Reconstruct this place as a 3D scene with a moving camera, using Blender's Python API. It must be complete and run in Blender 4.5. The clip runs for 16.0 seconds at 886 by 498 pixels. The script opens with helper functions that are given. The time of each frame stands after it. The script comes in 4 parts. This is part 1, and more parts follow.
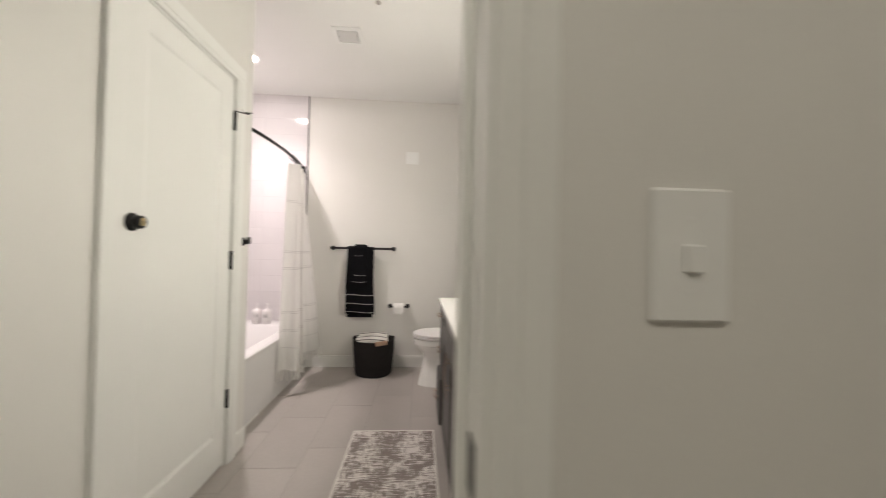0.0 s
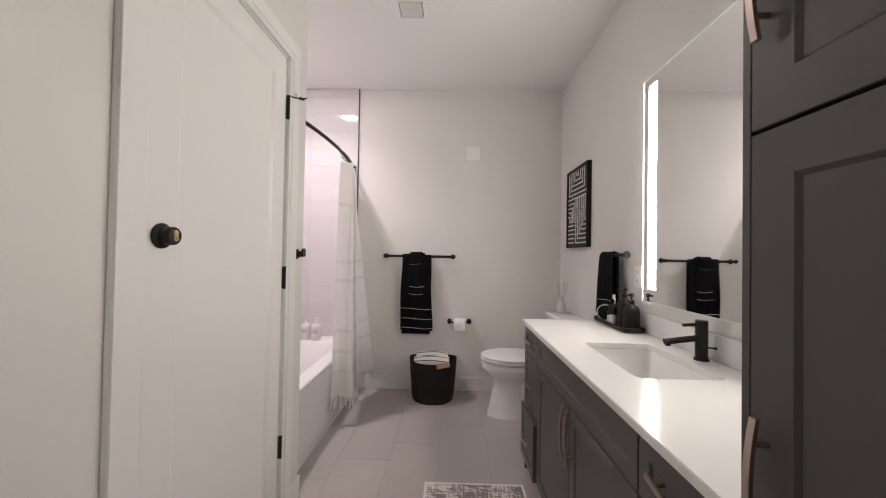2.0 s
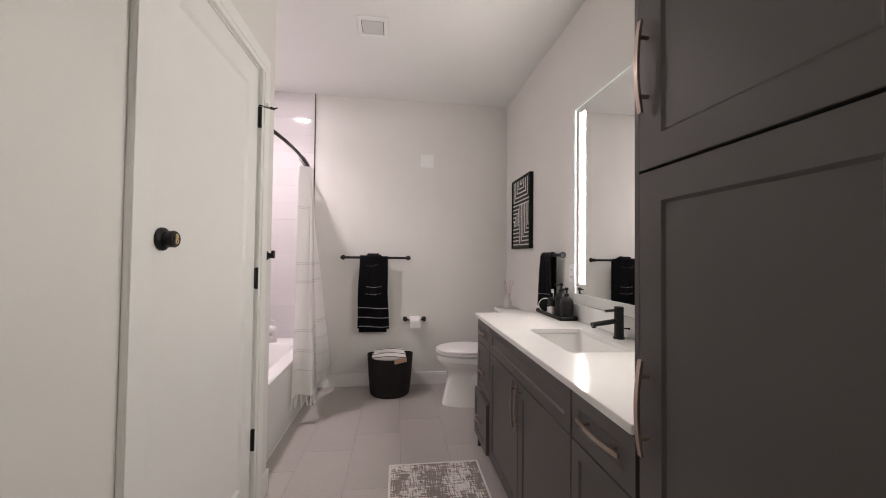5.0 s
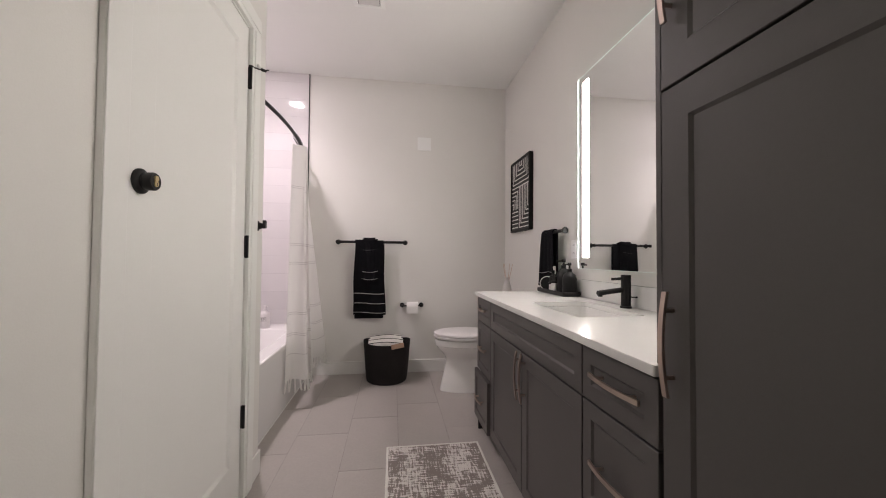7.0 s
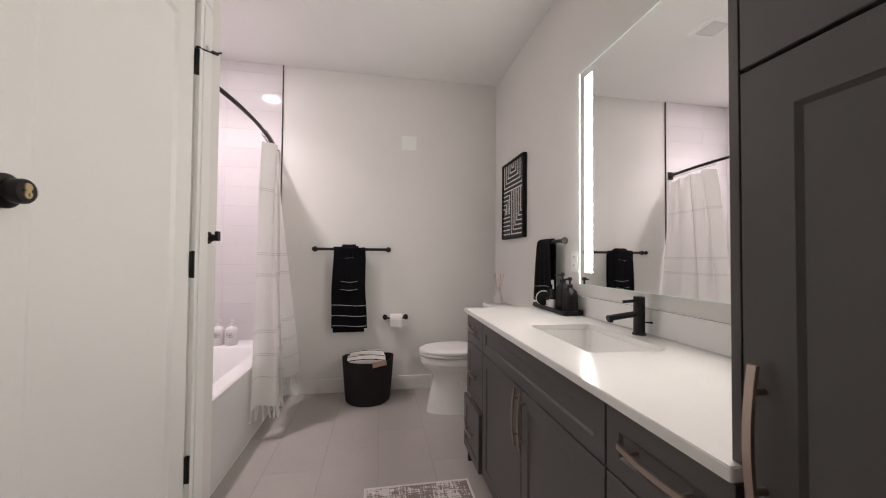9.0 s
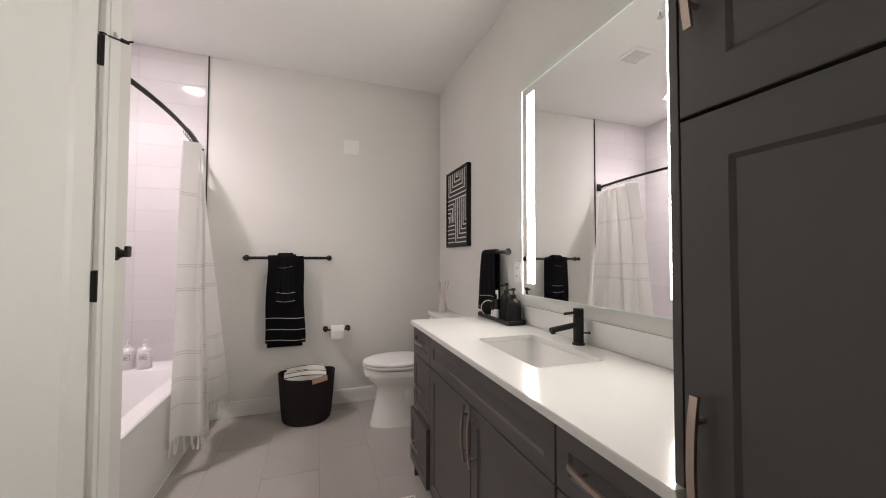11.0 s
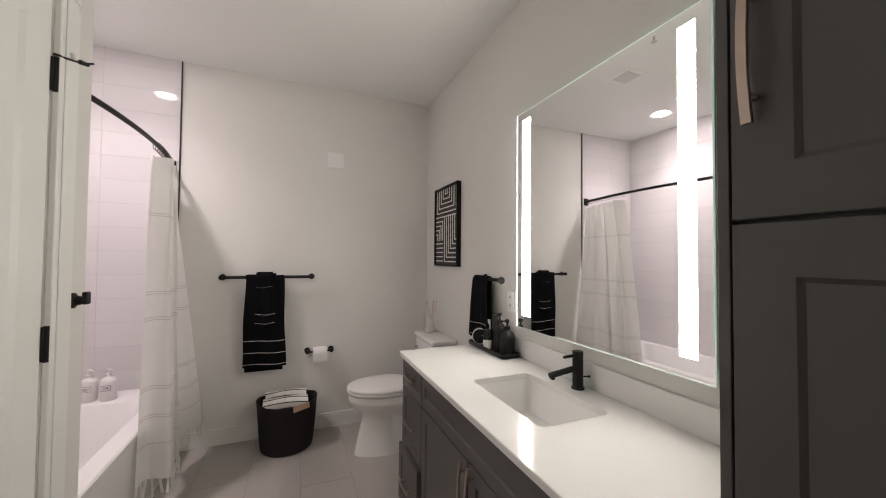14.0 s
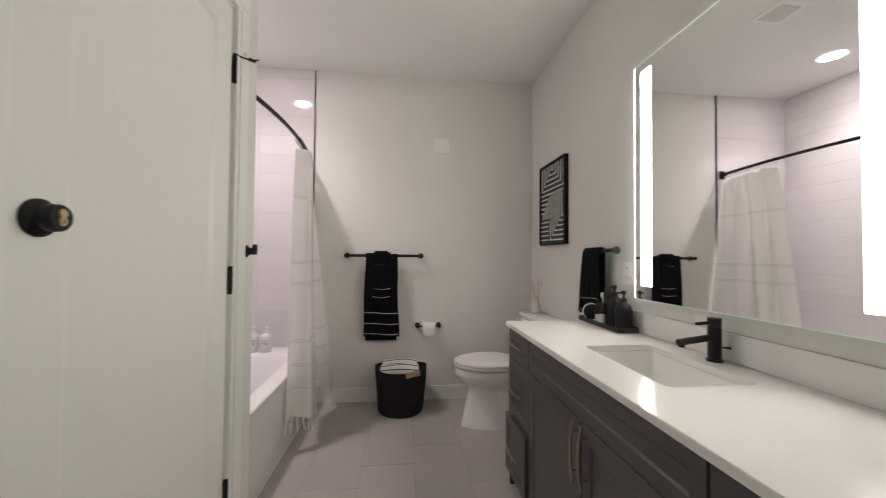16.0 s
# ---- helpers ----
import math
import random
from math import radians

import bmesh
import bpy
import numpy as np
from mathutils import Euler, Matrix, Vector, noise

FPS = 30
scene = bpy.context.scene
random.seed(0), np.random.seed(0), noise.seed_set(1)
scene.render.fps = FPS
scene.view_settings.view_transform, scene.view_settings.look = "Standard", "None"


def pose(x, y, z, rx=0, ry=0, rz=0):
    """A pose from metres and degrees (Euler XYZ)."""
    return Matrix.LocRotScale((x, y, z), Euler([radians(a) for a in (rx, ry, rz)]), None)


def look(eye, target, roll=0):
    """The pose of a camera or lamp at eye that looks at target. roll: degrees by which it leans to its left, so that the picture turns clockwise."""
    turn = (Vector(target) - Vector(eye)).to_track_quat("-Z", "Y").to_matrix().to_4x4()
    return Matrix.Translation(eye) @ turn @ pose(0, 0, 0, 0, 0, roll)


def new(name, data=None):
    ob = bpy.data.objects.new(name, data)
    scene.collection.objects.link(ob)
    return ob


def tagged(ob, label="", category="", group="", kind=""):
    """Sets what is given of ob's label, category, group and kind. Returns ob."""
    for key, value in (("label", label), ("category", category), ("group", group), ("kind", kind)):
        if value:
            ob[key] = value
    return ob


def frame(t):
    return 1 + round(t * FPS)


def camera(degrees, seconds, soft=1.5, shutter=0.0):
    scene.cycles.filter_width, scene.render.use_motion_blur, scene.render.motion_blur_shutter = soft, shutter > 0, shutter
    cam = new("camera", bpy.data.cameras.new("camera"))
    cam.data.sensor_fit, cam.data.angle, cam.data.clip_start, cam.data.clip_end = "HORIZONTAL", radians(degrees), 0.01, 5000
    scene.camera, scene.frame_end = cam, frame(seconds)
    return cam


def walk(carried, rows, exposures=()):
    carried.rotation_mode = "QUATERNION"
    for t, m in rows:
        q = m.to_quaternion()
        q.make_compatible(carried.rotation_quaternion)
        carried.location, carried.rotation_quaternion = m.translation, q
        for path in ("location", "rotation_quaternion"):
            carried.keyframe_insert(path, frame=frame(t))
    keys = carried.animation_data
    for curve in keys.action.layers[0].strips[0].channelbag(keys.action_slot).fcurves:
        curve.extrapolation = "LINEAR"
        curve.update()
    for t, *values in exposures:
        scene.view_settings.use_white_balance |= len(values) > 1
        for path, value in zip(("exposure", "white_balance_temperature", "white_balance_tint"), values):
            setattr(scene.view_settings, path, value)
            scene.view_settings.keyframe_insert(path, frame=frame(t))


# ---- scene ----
cam = camera(102.0, 16.0, soft=1.05, shutter=0.4)
PATH = [
    (0, (0.368, 0.156, 1.212), (0.499, 2.152, 1.237), 1.3),
    (0.2, (0.268, 0.186, 1.231), (0.227, 2.185, 1.246), 1.4),
    (0.5, (0.191, 0.24, 1.258), (-0.044, 2.226, 1.262), 1.7),
    (1, (0.127, 0.382, 1.274), (-0.134, 2.365, 1.28), 1.3),
    (1.5, (0.1, 0.548, 1.263), (-0.104, 2.538, 1.279), 1.2),
    (2, (0.081, 0.613, 1.266), (0.033, 2.613, 1.297), 1.0),
    (2.5, (0.015, 0.514, 1.267), (0.125, 2.51, 1.317), 1.1),
    (3, (-0.017, 0.427, 1.285), (0.138, 2.42, 1.33), 0.8),
    (3.5, (-0.02, 0.395, 1.284), (0.169, 2.386, 1.328), 0.7),
    (4, (-0.013, 0.394, 1.286), (0.198, 2.382, 1.33), 0.7),
    (6.5, (-0.015, 0.472, 1.14), (0.274, 2.451, 1.187), 0.6),
    (7, (-0.02, 0.491, 1.104), (0.255, 2.472, 1.153), 0.5),
    (7.5, (-0.012, 0.507, 1.111), (0.252, 2.489, 1.162), 0.6),
    (8, (-0.008, 0.527, 1.163), (0.258, 2.509, 1.213), 0.5),
    (8.5, (-0.005, 0.604, 1.171), (0.277, 2.583, 1.214), 0.4),
    (9, (0.017, 0.731, 1.182), (0.365, 2.7, 1.229), 0.5),
    (9.5, (0.008, 0.763, 1.202), (0.449, 2.712, 1.259), 0.5),
    (10, (0.004, 0.751, 1.23), (0.552, 2.674, 1.289), 0.3),
    (12.5, (-0.027, 0.792, 1.246), (0.685, 2.66, 1.301), 0.3),
    (13, (-0.035, 0.799, 1.293), (0.7, 2.658, 1.345), 0.4),
    (13.5, (-0.03, 0.829, 1.383), (0.713, 2.685, 1.431), 0.5),
    (14, (-0.028, 0.859, 1.404), (0.731, 2.709, 1.455), 0.5),
    (14.5, (-0.033, 0.862, 1.375), (0.731, 2.709, 1.428), 0.4),
    (15, (-0.03, 0.854, 1.312), (0.722, 2.706, 1.363), 0.5),
    (15.5, (-0.047, 0.864, 1.256), (0.489, 2.79, 1.304), 0.4),
    (16, (-0.053, 0.848, 1.24), (0.164, 2.836, 1.284), 0.5),
]
EXPOSURES = [(0, 1.53, 6850, 3), (0.5, 1.25, 6820, 4), (1.2, 1.14, 6660, 8), (4, 1.19, 6610, 10), (8.5, 1.18, 6600, 10), (10, 1.15, 6600, 8), (12.5, 1.26, 6650, 6), (13, 1.21, 6650, 6), (13.5, 1.00, 6700, 6), (15, 0.95, 6700, 6), (16, 0.91, 6700, 5)]
walk(cam, [(t, look(eye, target, roll)) for t, eye, target, roll in PATH], EXPOSURES)

# ---------- world and light ----------
world = bpy.data.worlds.new("world")
scene.world = world
world.use_nodes = True
world.node_tree.nodes["Background"].inputs[0].default_value = (0.02, 0.02, 0.02, 1)
STRIP, DOWN, HALL, EDGE = 18.6, 62.0, 55.0, 6.0
lamp = new("downlight_lamp", bpy.data.lights.new("downlight_lamp", "AREA"))
lamp.location = (-1.12, 3.26, 2.8255)
lamp.data.shape, lamp.data.size = "DISK", 0.14
lamp.data.energy, lamp.data.color, lamp.data.spread = 4.4, (1.0, 0.87, 0.925), radians(118)

# ---------- plan ----------
XR, YF, ZC = 1.10, 4.00, 2.83          # vanity wall, far wall, ceiling
XL = -0.695                            # closet wall
XT, YT = -1.58, 2.465                   # alcove back wall and near end
TRIM = -0.824                          # tile edge on the far wall
HY, BY = 0.492, 0.645                  # entry wall, hall side and bath side
JL, JR = -0.46, 0.429                   # entry jambs


# ---------- helpers ----------
def empty(name, loc, label="", category="", group="", kind=""):
    ob = new(name)
    ob.location = loc
    ob.empty_display_size = 0.05
    return tagged(ob, label, category, group, kind)


def part(name, bm, material, parent=None, label="", smooth=False):
    me = bpy.data.meshes.new(name)
    bmesh.ops.recalc_face_normals(bm, faces=bm.faces[:])
    if smooth:
        for f in bm.faces:
            f.smooth = True
        for e in bm.edges:
            if len(e.link_faces) == 2 and e.calc_face_angle(0) > 0.7:
                e.smooth = False
    bm.to_mesh(me)
    bm.free()
    me.materials.append(material)
    ob = new(name, me)
    if parent is not None:
        ob.parent = parent
        ob.matrix_parent_inverse = Matrix.Translation(parent.location).inverted()
    return tagged(ob, label)


def thing(name, bm, material, label="", category="", group="", kind="", smooth=False):
    return tagged(part(name, bm, material, None, label, smooth), label, category, group, kind)


def bx(bm, x0, x1, y0, y1, z0, z1, bev=0.0, seg=1):
    m = Matrix.LocRotScale(((x0 + x1) / 2, (y0 + y1) / 2, (z0 + z1) / 2), None, (abs(x1 - x0), abs(y1 - y0), abs(z1 - z0)))
    vs = bmesh.ops.create_cube(bm, size=1, matrix=m)["verts"]
    if bev:
        es = list({e for v in vs for e in v.link_edges})
        bmesh.ops.bevel(bm, geom=es, offset=bev, segments=seg, affect="EDGES", profile=0.5)
    return bm


def box(*a):
    return bx(bmesh.new(), *a)


def cyl(bm, p0, p1, r0, r1=None, seg=20):
    p0, p1 = Vector(p0), Vector(p1)
    d = p1 - p0
    m = Matrix.Translation((p0 + p1) / 2) @ d.to_track_quat("Z", "Y").to_matrix().to_4x4()
    bmesh.ops.create_cone(bm, cap_ends=True, segments=seg, radius1=r0, radius2=r0 if r1 is None else r1, depth=d.length, matrix=m)
    return bm


def ball(bm, c, r, s=(1, 1, 1)):
    bmesh.ops.create_uvsphere(bm, u_segments=16, v_segments=10, radius=r, matrix=Matrix.LocRotScale(c, None, s))
    return bm


def rings(bm, loops, caps=(True, True)):
    """Skin a list of closed rings of equal length."""
    vs = [[bm.verts.new(p) for p in loop] for loop in loops]
    n = len(vs[0])
    for a, b in zip(vs, vs[1:]):
        for i in range(n):
            bm.faces.new((a[i], a[(i + 1) % n], b[(i + 1) % n], b[i]))
    if caps[0]:
        bm.faces.new(vs[0])
    if caps[1]:
        bm.faces.new(vs[-1])
    return bm


def lathe(bm, prof, c, seg=28, axis="z", caps=(True, True)):
    loops = []
    for r, h in prof:
        loop = []
        for i in range(seg):
            a = 2 * math.pi * i / seg
            p = (r * math.cos(a), r * math.sin(a), h)
            if axis == "x":
                p = (h, p[0], p[1])
            elif axis == "y":
                p = (p[0], h, p[1])
            loop.append((c[0] + p[0], c[1] + p[1], c[2] + p[2]))
        loops.append(loop)
    return rings(bm, loops, caps)


def tube(bm, pts, r, seg=10, flat=1.0):
    pts = [Vector(p) for p in pts]
    loops = []
    for i, p in enumerate(pts):
        d = (pts[min(i + 1, len(pts) - 1)] - pts[max(i - 1, 0)]).normalized()
        q = d.to_track_quat("Z", "Y").to_matrix()
        loops.append([p + q @ Vector((r * math.cos(a), r * flat * math.sin(a), 0)) for a in (2 * math.pi * k / seg for k in range(seg))])
    return rings(bm, loops)


def sheet(bm, fn, nu, nv, thick=0.0):
    """A grid fn(u, v) with thickness along its normal."""
    vs = [[bm.verts.new(fn(i / nu, j / nv)) for j in range(nv + 1)] for i in range(nu + 1)]
    for i in range(nu):
        for j in range(nv):
            bm.faces.new((vs[i][j], vs[i + 1][j], vs[i + 1][j + 1], vs[i][j + 1]))
    if thick:
        bmesh.ops.recalc_face_normals(bm, faces=bm.faces[:])
        bmesh.ops.solidify(bm, geom=bm.faces[:], thickness=thick)
    return bm


def rounded(x0, x1, y0, y1, r, n=5):
    out = []
    for cx, cy, a0 in ((x1 - r, y1 - r, 0), (x0 + r, y1 - r, 90), (x0 + r, y0 + r, 180), (x1 - r, y0 + r, 270)):
        for k in range(n + 1):
            a = radians(a0 + 90 * k / n)
            out.append((cx + r * math.cos(a), cy + r * math.sin(a)))
    return out


# ---------- materials ----------
def mat(name, col, rough=0.5, metal=0.0, vary=0.06, scale=3.0, fine=60.0, bump=0.0, coat=0.0, rvary=0.06, piece=0.0, spec=0.5, sheen=0.0):
    m = bpy.data.materials.new(name)
    m.use_nodes = True
    nt = m.node_tree
    b = nt.nodes["Principled BSDF"]
    tc = nt.nodes.new("ShaderNodeTexCoord")
    n1 = nt.nodes.new("ShaderNodeTexNoise")
    n1.inputs["Scale"].default_value, n1.inputs["Detail"].default_value = scale, 5
    n2 = nt.nodes.new("ShaderNodeTexNoise")
    n2.inputs["Scale"].default_value, n2.inputs["Detail"].default_value = fine, 3
    for n in (n1, n2):
        nt.links.new(tc.outputs["Object"], n.inputs["Vector"])
    add = nt.nodes.new("ShaderNodeMath")
    add.operation = "MULTIPLY_ADD"
    nt.links.new(n2.outputs["Fac"], add.inputs[0])
    add.inputs[1].default_value = 0.5
    nt.links.new(n1.outputs["Fac"], add.inputs[2])
    rng = nt.nodes.new("ShaderNodeMapRange")
    rng.inputs["From Min"].default_value, rng.inputs["From Max"].default_value = 0.45, 1.05
    rng.inputs["To Min"].default_value, rng.inputs["To Max"].default_value = 1 - vary, 1 + vary
    nt.links.new(add.outputs[0], rng.inputs["Value"])
    val = rng.outputs["Result"]
    if piece:
        oi = nt.nodes.new("ShaderNodeObjectInfo")
        pr = nt.nodes.new("ShaderNodeMapRange")
        pr.inputs["To Min"].default_value, pr.inputs["To Max"].default_value = 1 - piece, 1 + piece
        nt.links.new(oi.outputs["Random"], pr.inputs["Value"])
        mu = nt.nodes.new("ShaderNodeMath")
        mu.operation = "MULTIPLY"
        nt.links.new(val, mu.inputs[0])
        nt.links.new(pr.outputs["Result"], mu.inputs[1])
        val = mu.outputs[0]
    hsv = nt.nodes.new("ShaderNodeHueSaturation")
    hsv.inputs["Color"].default_value = (*col, 1)
    nt.links.new(val, hsv.inputs["Value"])
    nt.links.new(hsv.outputs["Color"], b.inputs["Base Color"])
    rr = nt.nodes.new("ShaderNodeMapRange")
    rr.inputs["To Min"].default_value, rr.inputs["To Max"].default_value = max(rough - rvary, 0.02), min(rough + rvary, 1)
    nt.links.new(n1.outputs["Fac"], rr.inputs["Value"])
    nt.links.new(rr.outputs["Result"], b.inputs["Roughness"])
    b.inputs["Metallic"].default_value = metal
    b.inputs["Coat Weight"].default_value = coat
    b.inputs["Coat Roughness"].default_value = 0.08
    b.inputs["Specular IOR Level"].default_value = spec
    b.inputs["Sheen Weight"].default_value = sheen
    if bump:
        bp = nt.nodes.new("ShaderNodeBump")
        bp.inputs["Strength"].default_value, bp.inputs["Distance"].default_value = bump, 0.002
        nt.links.new(n2.outputs["Fac"], bp.inputs["Height"])
        nt.links.new(bp.outputs["Normal"], b.inputs["Normal"])
    return m


def glow(name, col, strength):
    m = bpy.data.materials.new(name)
    m.use_nodes = True
    b = m.node_tree.nodes["Principled BSDF"]
    b.inputs["Base Color"].default_value = (0.8, 0.8, 0.8, 1)
    b.inputs["Emission Color"].default_value, b.inputs["Emission Strength"].default_value = (*col, 1), strength
    return m


WALL = mat("wall_paint", (0.765, 0.752, 0.722), 0.55, vary=0.03, scale=1.5, fine=220, bump=0.12)
CEIL = mat("ceiling_paint", (0.84, 0.835, 0.82), 0.8, vary=0.02, scale=1.2, fine=180, bump=0.15)
WHITE = mat("white_satin_paint", (0.84, 0.84, 0.815), 0.38, vary=0.02, scale=2, fine=120, bump=0.04)
TILE = mat("glazed_wall_tile", (0.73, 0.70, 0.71), 0.07, vary=0.015, scale=1, fine=9, bump=0.03, piece=0.025, rvary=0.03)
GROUT = mat("wall_grout", (0.60, 0.57, 0.58), 0.9, vary=0.06, scale=8)
FTILE = mat("grey_floor_tile", (0.405, 0.374, 0.352), 0.42, vary=0.10, scale=2.2, fine=90, bump=0.05, piece=0.012)
FGROUT = mat("floor_grout", (0.29, 0.266, 0.25), 0.9, vary=0.1, scale=10)
HALLF = mat("hall_floor_wood", (0.25, 0.21, 0.17), 0.45, vary=0.12, scale=4)
CAB = mat("charcoal_cabinet_paint", (0.083, 0.076, 0.075), 0.42, vary=0.06, scale=2.5, fine=160, bump=0.05)
# near black: shade under and inside the cabinets is put into the colour
RECESS_SHADE = mat("recess_shade_black", (0.018, 0.017, 0.017), 0.6)
QUARTZ = mat("white_quartz", (0.80, 0.797, 0.782), 0.13, vary=0.025, scale=5, fine=140, rvary=0.03)
PORC = mat("white_porcelain", (0.86, 0.852, 0.838), 0.08, vary=0.01, scale=1.5, rvary=0.03, coat=0.3)
ACRYL = mat("white_tub_enamel", (0.82, 0.805, 0.80), 0.16, vary=0.015, scale=1.5, rvary=0.05)
BLACK = mat("matte_black_metal", (0.009, 0.0085, 0.0085), 0.42, vary=0.15, scale=12, spec=0.32)
BRONZE = mat("brushed_bronze", (0.46, 0.372, 0.322), 0.34, metal=1.0, vary=0.06, scale=30, fine=300, bump=0.05)
CHROME = mat("brushed_nickel", (0.62, 0.60, 0.57), 0.25, metal=1.0, vary=0.03)
BRASS = mat("lock_brass", (0.75, 0.60, 0.33), 0.3, metal=1.0)
PLAST = mat("white_plastic", (0.86, 0.86, 0.845), 0.35, vary=0.015)
# near black drawn for the shade inside slots, keyway and vent gap
SLOT = mat("slot_shade", (0.03, 0.03, 0.03), 0.6)
VENTM = mat("vent_grey_plastic", (0.64, 0.63, 0.62), 0.5)
TOWEL = mat("black_terry_towel", (0.0065, 0.0065, 0.008), 0.95, vary=0.3, scale=25, fine=420, bump=0.9, spec=0.1)
THREAD = mat("pale_towel_stripe", (0.55, 0.54, 0.52), 0.9, fine=400, bump=0.4)
WTOWEL = mat("white_terry_towel", (0.74, 0.72, 0.68), 0.95, vary=0.05, scale=20, fine=350, bump=0.8)
FELT = mat("charcoal_felt_basket", (0.021, 0.0185, 0.018), 0.92, vary=0.25, scale=9, fine=260, bump=0.8, spec=0.2)
LEATHER = mat("tan_leather", (0.42, 0.27, 0.19), 0.6, vary=0.12, scale=20, bump=0.2)
PAPER = mat("toilet_tissue", (0.82, 0.81, 0.79), 0.95, fine=200, bump=0.3)
BOTTLE = mat("matte_black_ceramic", (0.008, 0.008, 0.008), 0.5, vary=0.15, scale=15, spec=0.25)
WBOTTLE = mat("white_bottle_plastic", (0.78, 0.755, 0.75), 0.3, vary=0.02)
LABEL = mat("grey_print", (0.07, 0.065, 0.068), 0.6)
CERAM = mat("pale_ceramic", (0.62, 0.60, 0.57), 0.4, vary=0.04)
REED = mat("reed_sticks", (0.60, 0.42, 0.33), 0.8, vary=0.1)
CANVAS = mat("charcoal_canvas", (0.058, 0.057, 0.055), 0.85, vary=0.15, scale=20, fine=300, bump=0.4)
LINE = mat("raised_white_paint", (0.80, 0.79, 0.76), 0.7, vary=0.06, scale=30, bump=0.3)
FRAMEM = mat("black_frame_wood", (0.008, 0.0075, 0.0075), 0.5, spec=0.22)
LABELW = mat("white_label", (0.7, 0.7, 0.68), 0.6)
BASEW = mat("baseboard_paint", (0.80, 0.795, 0.77), 0.4, vary=0.02)
GLASSEDGE = glow("lit_glass_edge", (0.92, 1.0, 0.97), EDGE)
# rims emit faintly to imitate light caught in the glass edges
GLASSRIM = glow("green_rim_glow", (0.55, 1.0, 0.85), 0.14)
GLASSTOP = glow("green_lit_glass_rim", (0.55, 1.0, 0.88), 0.55)
STRIPM = glow("mirror_led_strip", (1.0, 0.93, 0.88), STRIP)
DOWNM = glow("downlight_lens", (1.0, 0.88, 0.92), DOWN)
HALLM = glow("hall_light_lens", (1.0, 0.918, 0.855), HALL)

MIRROR = bpy.data.materials.new("mirror_silver")
MIRROR.use_nodes = True
mb = MIRROR.node_tree.nodes["Principled BSDF"]
mb.inputs["Base Color"].default_value = (0.90, 0.91, 0.90, 1)
mb.inputs["Metallic"].default_value, mb.inputs["Roughness"].default_value = 1.0, 0.015


def rug_material():
    m = bpy.data.materials.new("distressed_rug")
    m.use_nodes = True
    nt = m.node_tree
    b = nt.nodes["Principled BSDF"]
    b.inputs["Roughness"].default_value = 0.95
    tc = nt.nodes.new("ShaderNodeTexCoord")
    total = None
    for sx, sy, w in ((16, 105, 0.40), (112, 15, 0.40), (7, 6, 0.36)):
        mp = nt.nodes.new("ShaderNodeMapping")
        mp.inputs["Scale"].default_value = (sx, sy, 1)
        nz = nt.nodes.new("ShaderNodeTexNoise")
        nz.inputs["Scale"].default_value, nz.inputs["Detail"].default_value = 1.0, 4
        nt.links.new(tc.outputs["Object"], mp.inputs["Vector"])
        nt.links.new(mp.outputs["Vector"], nz.inputs["Vector"])
        ma = nt.nodes.new("ShaderNodeMath")
        ma.operation = "MULTIPLY_ADD"
        nt.links.new(nz.outputs["Fac"], ma.inputs[0])
        ma.inputs[1].default_value = w
        if total is None:
            ma.inputs[2].default_value = 0
        else:
            nt.links.new(total, ma.inputs[2])
        total = ma.outputs[0]
    rp = nt.nodes.new("ShaderNodeValToRGB")
    e = rp.color_ramp.elements
    e[0].position, e[0].color = 0.572, (0.27, 0.232, 0.212, 1)
    e[1].position, e[1].color = 0.618, (0.76, 0.72, 0.69, 1)
    nt.links.new(total, rp.inputs["Fac"])
    fz = nt.nodes.new("ShaderNodeTexNoise")
    fz.inputs["Scale"].default_value = 500
    nt.links.new(tc.outputs["Object"], fz.inputs["Vector"])
    mx = nt.nodes.new("ShaderNodeMix")
    mx.data_type, mx.blend_type = "RGBA", "MULTIPLY"
    mx.inputs[0].default_value = 0.5
    nt.links.new(rp.outputs["Color"], mx.inputs[6])
    nt.links.new(fz.outputs["Fac"], mx.inputs[7])
    gm = nt.nodes.new("ShaderNodeMix")
    gm.data_type, gm.blend_type = "RGBA", "MULTIPLY"
    gm.inputs[0].default_value = 1.0
    gm.inputs[7].default_value = (1.3, 1.3, 1.3, 1)
    nt.links.new(mx.outputs[2], gm.inputs[6])
    nt.links.new(gm.outputs[2], b.inputs["Base Color"])
    bp = nt.nodes.new("ShaderNodeBump")
    bp.inputs["Strength"].default_value, bp.inputs["Distance"].default_value = 0.7, 0.003
    nt.links.new(fz.outputs["Fac"], bp.inputs["Height"])
    nt.links.new(bp.outputs["Normal"], b.inputs["Normal"])
    return m


